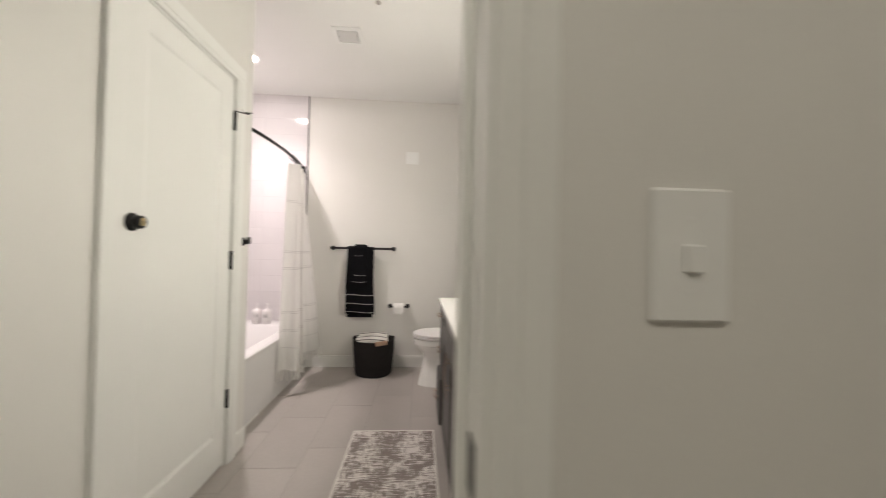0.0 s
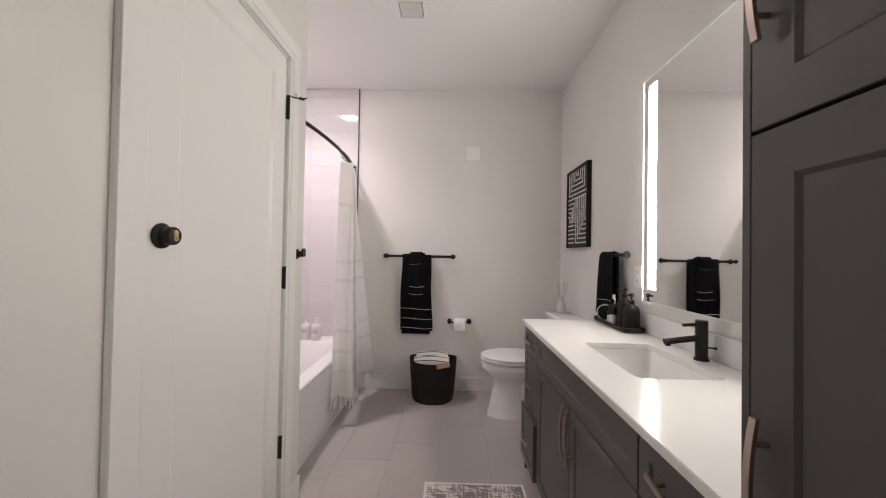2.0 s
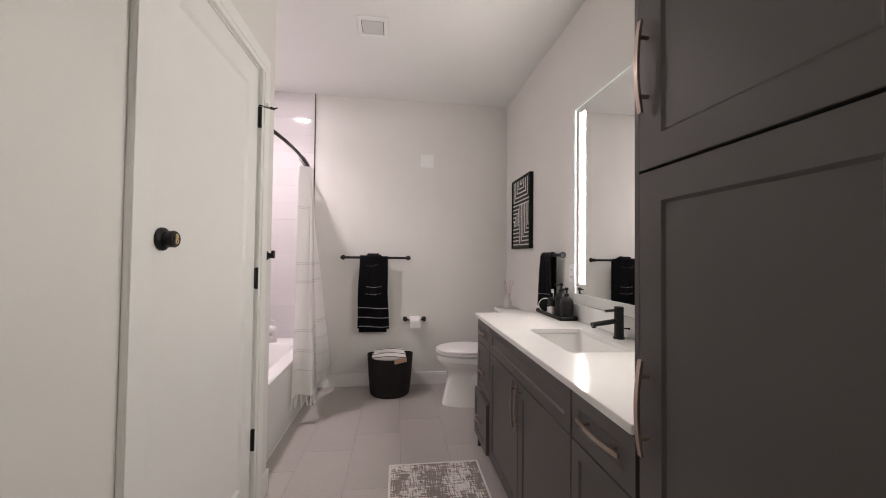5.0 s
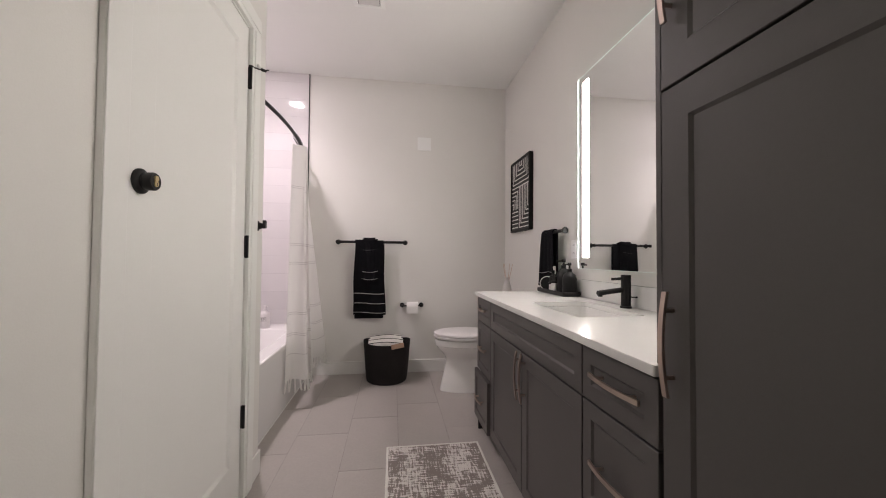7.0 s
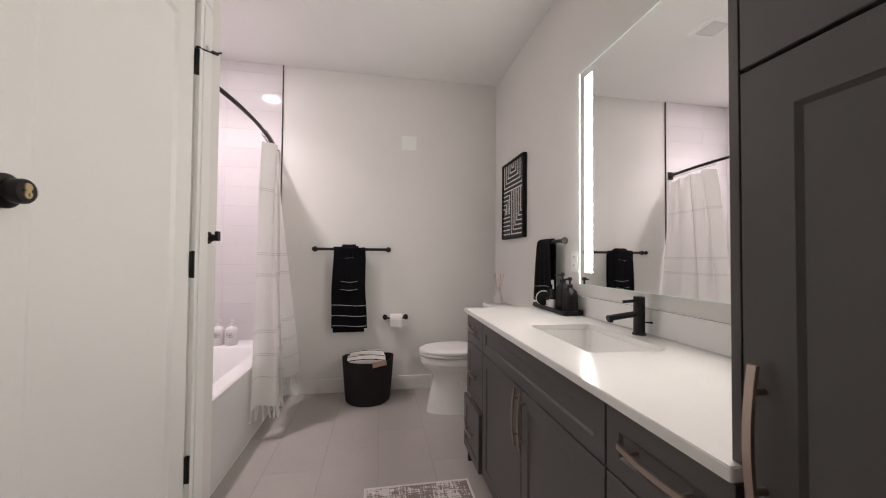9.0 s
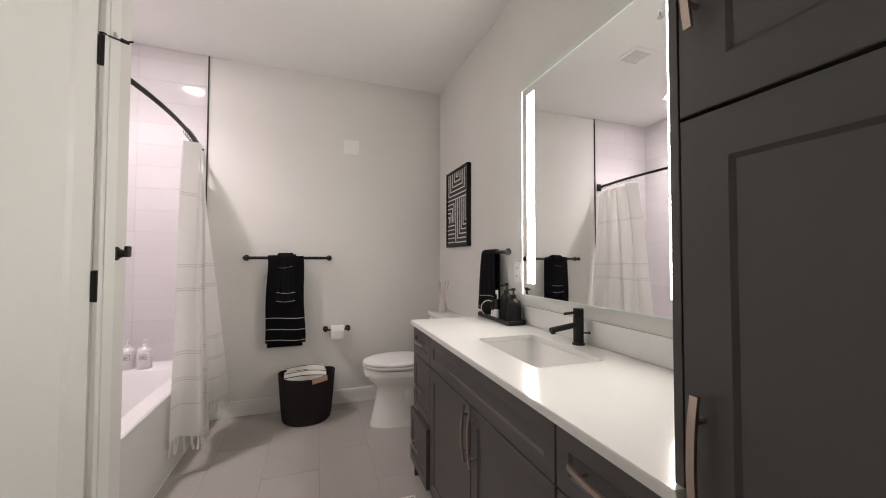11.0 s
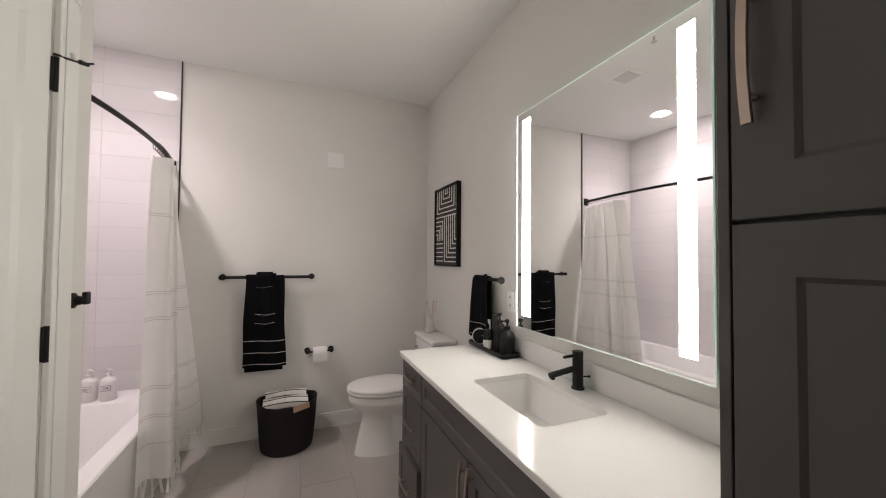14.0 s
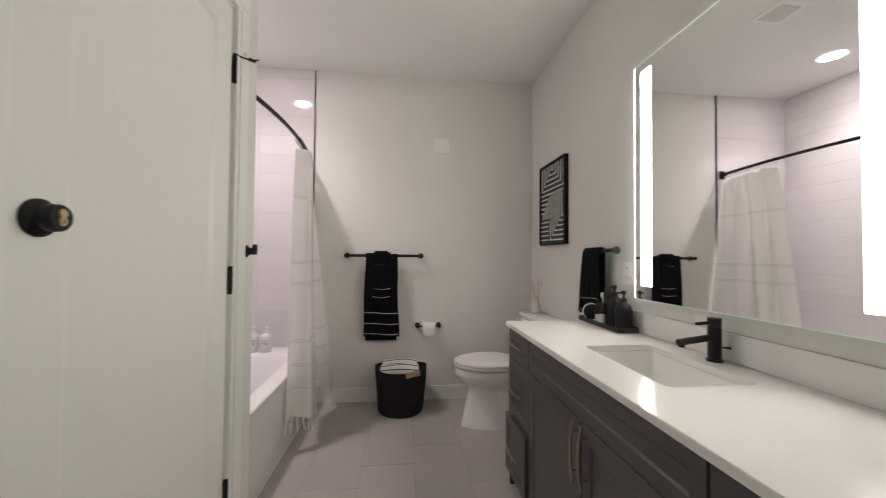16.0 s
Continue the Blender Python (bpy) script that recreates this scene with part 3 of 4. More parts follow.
bm = rings(bmesh.new(), [[(vx + s * a, vy + s * b, z) for a, b in ((-1, -1), (1, -1), (1, 1), (-1, 1))] for s, z in ((0.107, ZC - 0.0005), (0.105, ZC - 0.006), (0.076, ZC - 0.012), (0.074, ZC - 0.006))], (False, False))
part("frame", bm, PLAST, vent)
part("cover", bx(bmesh.new(), vx - 0.070, vx + 0.070, vy - 0.069, vy + 0.071, ZC - 0.011, ZC - 0.005, 0.002), VENTM, vent, "grey cover plate")
# dark sheet laid in for the shadow line around the cover
part("gap_shade", box(vx - 0.08, vx + 0.08, vy - 0.08, vy + 0.08, ZC - 0.004, ZC - 0.0008), SLOT, vent, "dark sheet standing in for the shaded gap")
sp = empty("sprinkler", (0.072, 2.43, ZC), "small chrome ceiling fire sprinkler", "sprinkler")
part("escutcheon", lathe(bmesh.new(), ((0.022, -0.0005), (0.021, -0.004), (0.010, -0.007)), (0.072, 2.43, ZC)), PLAST, sp, "", True)
bm = cyl(bmesh.new(), (0.072, 2.43, ZC - 0.008), (0.072, 2.43, ZC - 0.04), 0.006)
lathe(bm, ((0.017, -0.040), (0.017, -0.043)), (0.072, 2.43, ZC))
part("head", bm, CHROME, sp, "", True)

# ---------- bathtub ----------
TX, TR = -0.815, 0.478
tub = empty("bathtub", (-1.19, 3.24, 0), "white built-in alcove bathtub with a plain apron", "bathtub")
ya, yb, xa = YT + 0.002, YF - 0.014, XT + 0.012
part("apron", bx(bmesh.new(), TX, TX + 0.025, ya, yb, 0.0, TR - 0.035, 0.003), ACRYL, tub)
part("caulk", bx(bmesh.new(), TX + 0.025, TX + 0.031, ya + 0.002, yb, 0.0005, 0.006, 0.002), WHITE, tub, "thin white caulk line")
loops = []
for x0, x1, y0, y1, z, r in ((xa, TX + 0.034, ya, yb, TR - 0.036, 0.006), (xa, TX + 0.037, ya, yb, TR - 0.008, 0.006), (xa, TX + 0.029, ya, yb, TR, 0.008),
                             (xa + 0.05, TX - 0.06, ya + 0.07, yb - 0.225, TR, 0.12), (xa + 0.058, TX - 0.068, ya + 0.08, yb - 0.235, TR - 0.008, 0.12),
                             (xa + 0.10, TX - 0.11, ya + 0.13, yb - 0.32, 0.14, 0.14), (xa + 0.15, TX - 0.16, ya + 0.2, yb - 0.40, 0.10, 0.12)):
    loops.append([(*p, z) for p in rounded(x0, x1, y0, y1, r, 6)])
part("basin", rings(bmesh.new(), loops, (False, True)), ACRYL, tub, "", True)

# shower curtain rod
RZ, RX, BOW = 2.05, -0.868, 0.085


def rod_x(y):
    s = (y - (YT + YF) / 2) / ((YF - YT) / 2)
    return RX + BOW * (1 - s * s)


rod = empty("shower_rod", (RX, YF, RZ), "curved black metal shower curtain rod", "curtain rod")
ys = [YT + 0.012 + (YF - YT - 0.026) * k / 24 for k in range(25)]
part("bar", tube(bmesh.new(), [(rod_x(y), y, RZ) for y in ys], 0.0125, 12), BLACK, rod, "", True)
for y, s in ((YF - 0.014, -1), (YT + 0.014, 1)):
    bm = bx(bmesh.new(), RX - 0.028, RX + 0.028, min(y, y + s * 0.012), max(y, y + s * 0.012), RZ - 0.04, RZ + 0.04, 0.003)
    cyl(bm, (RX, y + s * 0.01, RZ), (RX + 0.008, y + s * 0.04, RZ), 0.019)
    part("flange", bm, BLACK, rod, "", True)

# shower curtain
CY0, CY1 = 3.40, 3.968


def hem(u):
    k = min(max((u - 0.40) / 0.25, 0), 1)
    return 0.212 + 0.026 * k * k * (3 - 2 * k)


# folds of the hem seen from above, and how far along the cloth each one lies
FOLDS = [(-0.765, 3.165), (-0.734, 3.248), (-0.630, 3.245), (-0.668, 3.430), (-0.637, 3.405), (-0.708, 3.640), (-0.664, 3.740), (-0.612, 3.855), (-0.690, 3.975)]
ALONG = [0.0]
for (xa_, ya_), (xb_, yb_) in zip(FOLDS, FOLDS[1:]):
    ALONG.append(ALONG[-1] + math.hypot(xb_ - xa_, yb_ - ya_))
ALONG = [a / ALONG[-1] for a in ALONG]


def hem_xy(u):
    """A rounded path through the folds."""
    i = max(k for k in range(len(FOLDS) - 1) if ALONG[k] <= u + 1e-9)
    t = (u - ALONG[i]) / (ALONG[i + 1] - ALONG[i])
    p = [FOLDS[min(max(k, 0), len(FOLDS) - 1)] for k in (i - 1, i, i + 1, i + 2)]
    w = (-0.5 * t + t * t - 0.5 * t ** 3, 1 - 2.5 * t * t + 1.5 * t ** 3, 0.5 * t + 2 * t * t - 1.5 * t ** 3, -0.5 * t * t + 0.5 * t ** 3)
    return sum(a * q[0] for a, q in zip(w, p)), sum(a * q[1] for a, q in zip(w, p))


def curtain_pt(u, v):
    """u along the cloth, v from its top to its hem."""
    hx, hy = hem_xy(min(max(u, 0.0), 1.0))
    ty = CY0 + (CY1 - CY0) * u
    pleat = 2 * math.pi * 3.5 * u - 1.45
    tx = rod_x(ty) + 0.052 * (1 - 0.6 * u) * math.sin(pleat) + 0.026 * (1 - u) - 0.04 * max(0.0, u - 0.88) / 0.12
    ty += 0.012 * math.sin(2 * pleat + 0.6)
    k = v ** 0.85
    x, y = tx + (hx - tx) * k, ty + (hy - ty) * k
    soft = math.sin(math.pi * min(v * 1.15, 1.0))
    x += 0.0045 * math.sin(23 * u + 3.1 * v) * soft + 0.003 * math.sin(51 * u - 6 * v) * v
    y += 0.004 * math.sin(19 * u + 4.3 * v) * soft
    x += 0.007 * math.sin(2 * math.pi * 10.5 * u + 0.8) * (1 - v) ** 2
    y += 0.010 * math.sin(2 * math.pi * 8.0 * u + 1.9) * (1 - v) ** 2
    z = RZ - 0.060 - v * (RZ - 0.060 - hem(u)) + 0.004 * math.sin(31 * u) * v - 0.010 * (1 - v) ** 6 * (1 - math.cos(2 * math.pi * 11 * u)) / 2
    return Vector((x, min(y, YF - 0.02), z))


curtain = empty("shower_curtain", (-0.78, 3.6, 0.1), "white cotton shower curtain with thin grey stripes and fringe", "shower curtain")
cloth = part("cloth", sheet(bmesh.new(), curtain_pt, 160, 44), CLOTH, curtain, "", True)
for z in (1.648, 1.634, 1.202, 1.188, 1.060, 1.046, 0.690, 0.676, 0.540, 0.526, 0.392):
    bm = bmesh.new()

    def band(u, w):
        v = (RZ - 0.060 - z - 0.0048 * (w - 0.5)) / (RZ - 0.060 - hem(u))
        p = curtain_pt(u, v)
        q = curtain_pt(min(u + 0.002, 1.0), v)
        r_ = curtain_pt(max(u - 0.002, 0.0), v)
        t = (q - r_).normalized()
        nrm = Vector((t.y, -t.x, 0))
        return p + nrm * 0.0022

    part("stripe", sheet(bm, band, 160, 1), BAND, cloth, "thin grey woven stripe", True)
rnd = random.Random(4)
for k in range(34):
    u = (k + 0.5) / 34
    p = curtain_pt(u, 0.998)
    ln = rnd.uniform(0.075, 0.100)
    bm = tube(bmesh.new(), [p, p + Vector((rnd.uniform(-.004, .004), rnd.uniform(-.004, .004), -ln * 0.35)), p + Vector((rnd.uniform(-.012, .012), rnd.uniform(-.012, .012), -ln))], 0.0075, 6)
    for v in list(bm.verts)[6:12]:
        v.co += (v.co - p - Vector((0, 0, -ln * 0.35))) * -0.25
    part("tassel", bm, CLOTH, cloth, "", True)
for k in range(12):
    y = CY0 + 0.02 + (CY1 - CY0 - 0.05) * k / 11
    bm = bmesh.new()
    pts = [(rod_x(y) + 0.020 * math.sin(a), y + 0.006 * math.cos(a), RZ - 0.008 + 0.024 * math.cos(a)) for a in (2 * math.pi * i / 16 for i in range(17))]
    part("ring", tube(bm, pts, 0.0022, 6), BLACK, curtain, "black curtain ring", True)


# ---------- towels and bars ----------
def drape(y0, y1, xa, xb, zt, zf, zb, r, seed, flare=0.0, axis="y", base=0.0, puff=0.004, lean=0.0):
    """A folded towel over a bar at zt; base is the bar's place across."""
    def fn(u, v):
        w = xa + (xb - xa) * u
        lf, lb, arc = zt - zf, zt - zb, math.pi * r
        s = v * (lf + lb + arc)
        wob = puff * math.sin(9 * u + seed) * 1.0 + 0.003 * math.sin(23 * u + 2 * seed)
        if s < lf:
            o, z = -r, zf + s
            o -= wob * (1 - s / lf) + 0.004 * math.sin(6 * z + seed)
            w += (flare * (u - 0.5) + lean) * (1 - s / lf) + 0.004 * math.sin(11 * z + seed)
        elif s < lf + arc:
            a = (s - lf) / r
            o, z = -r * math.cos(a), zt + r * math.sin(a)
        else:
            o, z = r, zt - (s - lf - arc)
        z += 0.006 * math.sin(5 * u + seed) * (1 - v) * (v < 0.5)
        return Vector((w, base + o, z)) if axis == "y" else Vector((base + o, w, z))
    return fn


def towel_stripes(fn, vs, parent, shift):
    for v in vs:
        bm = sheet(bmesh.new(), lambda u, w: fn(u, v + 0.0032 * (w - 0.5)) + shift, 24, 1)
        part("stripe", bm, THREAD, parent, "pale woven stripe")


BY_, BZ = YF - 0.07, 1.246
bar = empty("towel_bar", (-0.22, YF, BZ), "long matte black towel bar on the far wall", "towel bar")
part("bar", cyl(bmesh.new(), (-0.53, BY_, BZ), (0.09, BY_, BZ), 0.0120), BLACK, bar, "", True)
for x in (-0.535, 0.095):
    bm = ball(bmesh.new(), (x, BY_, BZ), 0.0175)
    cyl(bm, (x, BY_, BZ), (x, YF - 0.006, BZ), 0.010)
    lathe(bm, ((0.022, 0.0), (0.024, 0.006), (0.020, 0.012)), (x, YF - 0.012, BZ), 20, "y")
    part("post", bm, BLACK, bar, "", True)


def towel_at(name, label, xa, xb, zf, zb, r, seed, flare, stripes):
    fn = drape(0, 0, xa, xb, BZ, zf, zb, r, seed, flare, "y", BY_, 0.004, 0.004 if flare else 0.0)
    t = empty(name, ((xa + xb) / 2, BY_, zf), label, "towel", "towels on the bar")
    cl = part("cloth", sheet(bmesh.new(), fn, 30, 60, 0.006 if r < 0.02 else 0.008), TOWEL, t, "", True)
    tot = (BZ - zf) + (BZ - zb) + math.pi * r
    towel_stripes(fn, [(z - zf) / tot for z in stripes], cl, Vector((0, -0.0062, 0)))
    return t


towel_at("bath_towel", "black terry bath towel with thin pale stripes folded over the bar", -0.372, -0.107, 0.566, 0.528, 0.0195, 1.0, 0.034, (0.764, 0.674, 0.588))
towel_at("hand_towel", "black hand towel with pale stripes laid over a bath towel", -0.305, -0.165, 0.880, 0.92, 0.031, 2.2, 0.0, (0.968, 0.900))
towel_at("washcloth", "small black washcloth with a pale stripe over the towels", -0.296, -0.188, 1.150, 1.16, 0.041, 3.1, 0.0, (1.172,))

hb = empty("hand_towel_bar", (XR, 2.76, 1.28), "short matte black hand towel bar beside the mirror", "towel bar")
HX, HZ = XR - 0.065, 1.282
bm = cyl(bmesh.new(), (HX, 2.59, HZ), (HX, 2.91, HZ), 0.0105)
lathe(bm, ((0.011, 0.03), (0.020, 0.006), (0.021, 0.0), (0.018, -0.004)), (HX, 2.586, HZ), 20, "y")
part("bar", bm, BLACK, hb, "", True)
for y in (2.88,):
    bm = cyl(bmesh.new(), (HX, y, HZ), (XR, y, HZ), 0.010)
    lathe(bm, ((0.024, -0.008), (0.024, 0.0)), (XR, y, HZ), 20, "x")
    part("post", bm, BLACK, hb, "", True)
fn = drape(0, 0, 2.722, 2.890, HZ, 0.920, 0.96, 0.020, 0.7, 0.09, "x", HX, 0.004, 0.030)
t = empty("hand_towel", (HX, 2.79, 0.925), "black hand towel with pale stripes hanging beside the mirror", "towel")
cl = part("cloth", sheet(bmesh.new(), fn, 26, 50, 0.008), TOWEL, t, "", True)
tot = (HZ - 0.925) + (HZ - 0.96) + math.pi * 0.02
towel_stripes(fn, [(z - 0.925) / tot for z in (1.015, 0.945)], cl, Vector((-0.0062, 0, 0)))

# robe hook on the wall end
hk = empty("robe_hook", (XL, 2.392, 1.262), "matte black robe hook beside the closet door", "hook")
bm = lathe(bmesh.new(), ((0.025, 0.0), (0.025, 0.006), (0.017, 0.010), (0.013, 0.026), (0.014, 0.034)), (XL, 2.392, 1.256), 20, "x")
bx(bm, XL + 0.028, XL + 0.043, 2.380, 2.404, 1.243, 1.284, 0.003)
part("hook", bm, BLACK, hk)

# toilet paper
ph = empty("toilet_paper_holder", (0.15, YF, 0.645), "matte black toilet paper holder on the far wall", "paper holder")
bm = cyl(bmesh.new(), (0.072, YF - 0.07, 0.645), (0.256, YF - 0.07, 0.645), 0.007)
part("bar", bm, BLACK, ph, "", True)
for x in (0.072, 0.256):
    bm = ball(bmesh.new(), (x, YF - 0.07, 0.645), 0.0165)
    cyl(bm, (x, YF - 0.07, 0.645), (x, YF, 0.645), 0.009)
    lathe(bm, ((0.022, -0.010), (0.022, 0.0)), (x, YF, 0.645), 20, "y")
    part("post", bm, BLACK, ph, "", True)
roll = empty("toilet_paper", (0.15, YF - 0.07, 0.6), "white toilet paper roll with a hanging sheet", "toilet paper")
bm = lathe(bmesh.new(), ((0.012, -0.053), (0.048, -0.053), (0.050, -0.050), (0.050, 0.050), (0.048, 0.053), (0.012, 0.053)), (0.166, YF - 0.071, 0.632), 32, "x", (False, False))
part("roll", bm, PAPER, roll, "", True)
part("loose_sheet", bx(bmesh.new(), 0.115, 0.217, YF - 0.1225, YF - 0.121, 0.575, 0.640, 0.0004), PAPER, roll)

# picture
art = empty("framed_art", (XR, 3.48, 1.34), "black framed abstract art with raised white lines", "picture")
AY0, AY1, AZ0, AZ1 = 3.260, 3.724, 1.341, 1.980
for y0, y1, z0, z1 in ((AY0, AY0 + 0.016, AZ0, AZ1), (AY1 - 0.016, AY1, AZ0, AZ1), (AY0 + 0.016, AY1 - 0.016, AZ0, AZ0 + 0.016), (AY0 + 0.016, AY1 - 0.016, AZ1 - 0.016, AZ1)):
    part("frame_rail", bx(bmesh.new(), XR - 0.035, XR, y0, y1, z0, z1, 0.001), FRAMEM, art)
part("canvas", box(XR - 0.022, XR - 0.004, AY0 + 0.015, AY1 - 0.015, AZ0 + 0.015, AZ1 - 0.015), CANVAS, art)


def art_line(pts):
    """A raised line along (across, up) fractions of the canvas."""
    bm = bmesh.new()
    h = 0.0046
    P = [(AY1 - 0.025 - (AY1 - AY0 - 0.05) * u, AZ0 + 0.025 + (AZ1 - AZ0 - 0.05) * v) for u, v in pts]
    for (a, b), (c, d) in zip(P, P[1:]):
        bx(bm, XR - 0.0255, XR - 0.021, min(a, c) - h, max(a, c) + h, min(b, d) - h, max(b, d) + h, 0.001)
    part("painted_line", bm, LINE, art)


for k in range(5):
    w, b = 0.05 + 0.105 * k, 0.94 - 0.062 * k
    art_line([(0.5 - w, 1.0), (0.5 - w, b), (0.5 + w, b), (0.5 + w, 1.0)])
art_line([(0.0, 0.635), (1.0, 0.635)])
for k in range(4):
    art_line([(0.0, 0.575 - 0.06 * k), (0.33 - 0.085 * k, 0.575 - 0.06 * k), (0.33 - 0.085 * k, 0.315)])
for k in range(6):
    u = 0.43 + 0.095 * k
    art_line([(u, 0.635), (u, 0.02 + 0.058 * k), (1.0, 0.02 + 0.058 * k)])
for k in range(5):
    art_line([(0.0, 0.265 - 0.06 * k), (0.34, 0.265 - 0.06 * k)])

# wall plates
pl = empty("wall_plate", (0.27, YF, 2.22), "square white blank cover plate on the far wall", "wall plate")
part("plate", bx(bmesh.new(), 0.205, 0.338, YF - 0.008, YF, 2.158, 2.287, 0.002), PLAST, pl)
ol = empty("outlet", (XR, 2.588, 1.164), "white electrical outlet on the wall by the mirror", "outlet")
part("plate", bx(bmesh.new(), XR - 0.006, XR, 2.552, 2.624, 1.106, 1.222, 0.002), PLAST, ol)
for z in (1.141, 1.187):
    rc = part("receptacle", bx(bmesh.new(), XR - 0.0085, XR - 0.005, 2.571, 2.605, z - 0.017, z + 0.017, 0.001), PLAST, ol)
    for y in (2.582, 2.594):
        part("slot", box(XR - 0.0092, XR - 0.0080, y - 0.001, y + 0.001, z - 0.004, z + 0.008), SLOT, rc)
sw = empty("light_switch", (0.635, HY, 1.21), "white rocker light switch plate on the hall wall", "light switch")
part("plate", bx(bmesh.new(), 0.591, 0.671, HY - 0.006, HY, 1.150, 1.281, 0.003), PLAST, sw)
part("rocker", bx(bmesh.new(), 0.623, 0.640, HY - 0.011, HY - 0.005, 1.198, 1.226, 0.002), PLAST, sw)
for z in (1.180, 1.250):
    part("screw", lathe(bmesh.new(), ((0.003, -0.0072), (0.003, -0.0055)), (0.6315, HY, z), 10, "y"), PLAST, sw)

# ---------- toilet ----------
TC = 3.50
toilet = empty("toilet", (0.7, TC, 0), "white two-piece toilet with its lid closed", "toilet")


def egg(x_tip, x_back, w, z, n=36, sq=2.0):
    """An elongated ring, blunt at the back."""
    cx, a = (x_tip + x_back) / 2, (x_back - x_tip) / 2
    out = []
    for i in range(n):
        t = 2 * math.pi * i / n
        c, s = math.cos(t), math.sin(t)
        px = cx + a * math.copysign(abs(c) ** (2 / sq), c)
        k = 1.0 + (0.12 * c)
        out.append((px, TC + w / 2 * k * math.copysign(abs(s) ** (2 / (sq + 0.3)), s), z))
    return out


bm = rings(bmesh.new(), [egg(0.382, 0.93, 0.225, 0.0), egg(0.384, 0.93, 0.222, 0.02), egg(0.408, 0.92, 0.200, 0.13), egg(0.432, 0.92, 0.178, 0.24), egg(0.425, 0.93, 0.198, 0.28),
                         egg(0.392, 0.94, 0.27, 0.318), egg(0.360, 0.945, 0.328, 0.350), egg(0.350, 0.945, 0.345, 0.374), egg(0.338, 0.945, 0.363, 0.378), egg(0.335, 0.945, 0.367, 0.384), egg(0.335, 0.945, 0.367, 0.420), egg(0.338, 0.945, 0.362, 0.427), egg(0.350, 0.945, 0.345, 0.429)])
part("bowl", bm, PORC, toilet, "", True)
bm = bx(bmesh.new(), 0.62, 1.06, TC - 0.095, TC + 0.095, 0.0, 0.33, 0.03, 4)
bx(bm, 0.78, 1.07, TC - 0.15, TC + 0.15, 0.31, 0.43, 0.02, 3)
part("base", bm, PORC, toilet, "", True)
bm = rings(bmesh.new(), [egg(0.362, 0.79, 0.325, 0.4292), egg(0.352, 0.80, 0.340, 0.438), egg(0.331, 0.805, 0.374, 0.439), egg(0.328, 0.805, 0.378, 0.443), egg(0.328, 0.805, 0.378, 0.454), egg(0.334, 0.80, 0.370, 0.458), egg(0.348, 0.79, 0.346, 0.459)])
part("seat", bm, WBOTTLE, toilet, "", True)
bm = rings(bmesh.new(), [egg(0.352, 0.79, 0.340, 0.4592), egg(0.345, 0.80, 0.350, 0.4635), egg(0.331, 0.805, 0.374, 0.464), egg(0.329, 0.805, 0.378, 0.467), egg(0.331, 0.803, 0.374, 0.477), egg(0.345, 0.79, 0.352, 0.485), egg(0.41, 0.74, 0.24, 0.491)])
part("lid", bm, WBOTTLE, toilet, "", True)
tank = part("tank", bx(bmesh.new(), 0.90, 1.085, TC - 0.20, TC + 0.20, 0.43, 0.757, 0.022, 4), PORC, toilet, "", True)
part("tank_lid", bx(bmesh.new(), 0.888, 1.092, TC - 0.21, TC + 0.21, 0.758, 0.802, 0.016, 4), PORC, tank, "", True)
bm = cyl(bmesh.new(), (0.90, TC + 0.14, 0.69), (0.885, TC + 0.14, 0.69), 0.011)
cyl(bm, (0.882, TC + 0.145, 0.69), (0.880, TC + 0.075, 0.685), 0.006)
part("flush_lever", bm, CHROME, tank, "chrome flush lever", True)
DX, DY = 1.0, 3.62
dv = empty("reed_diffuser", (DX, DY, 0.802), "pale ceramic reed diffuser on the toilet tank", "diffuser")
part("vase", lathe(bmesh.new(), ((0.036, 0), (0.042, 0.005), (0.038, 0.040), (0.023, 0.090), (0.014, 0.108), (0.018, 0.128), (0.014, 0.128), (0.011, 0.105)), (DX, DY, 0.803)), CERAM, dv, "", True)
for dx, dy in ((0.03, 0.03), (-0.025, 0.02), (0.01, -0.03), (-0.01, 0.035), (0.04, -0.01)):
    part("reed", cyl(bmesh.new(), (DX, DY, 0.83), (DX + 1.2 * dx, DY + 1.2 * dy, 1.055), 0.0018, seg=6), REED, dv, "thin reddish reed")

# ---------- basket ----------
BC = Vector((-0.065, 3.795, 0))
basket = empty("basket", BC, "round charcoal felt basket holding striped towels", "basket")
loops = []
for r, h in ((0.168, 0.0), (0.178, 0.008), (0.186, 0.06), (0.197, 0.20), (0.207, 0.33), (0.2085, 0.345), (0.200, 0.347), (0.197, 0.33), (0.186, 0.19), (0.176, 0.04), (0.16, 0.02)):
    loop = []
    for i in range(48):
        a = 2 * math.pi * i / 48
        lift = 0.018 * max(0.0, math.cos(2 * a)) if h > 0.3 else 0
        rr = r * (1 + 0.006 * math.sin(5 * a + h * 9))
        loop.append((BC.x + rr * math.cos(a), BC.y + rr * 0.93 * math.sin(a), h + lift))
    loops.append(loop)
part("body", rings(bmesh.new(), loops), FELT, basket, "", True)
bm = bx(bmesh.new(), -0.058, 0.058, -0.003, 0.003, -0.020, 0.020, 0.001)
bm.transform(Matrix.Translation((0.028, 3.795 - 0.196, 0.345)) @ Euler((radians(-8), radians(-4), radians(24))).to_matrix().to_4x4())
part("tag", bm, LEATHER, basket, "tan leather tag")
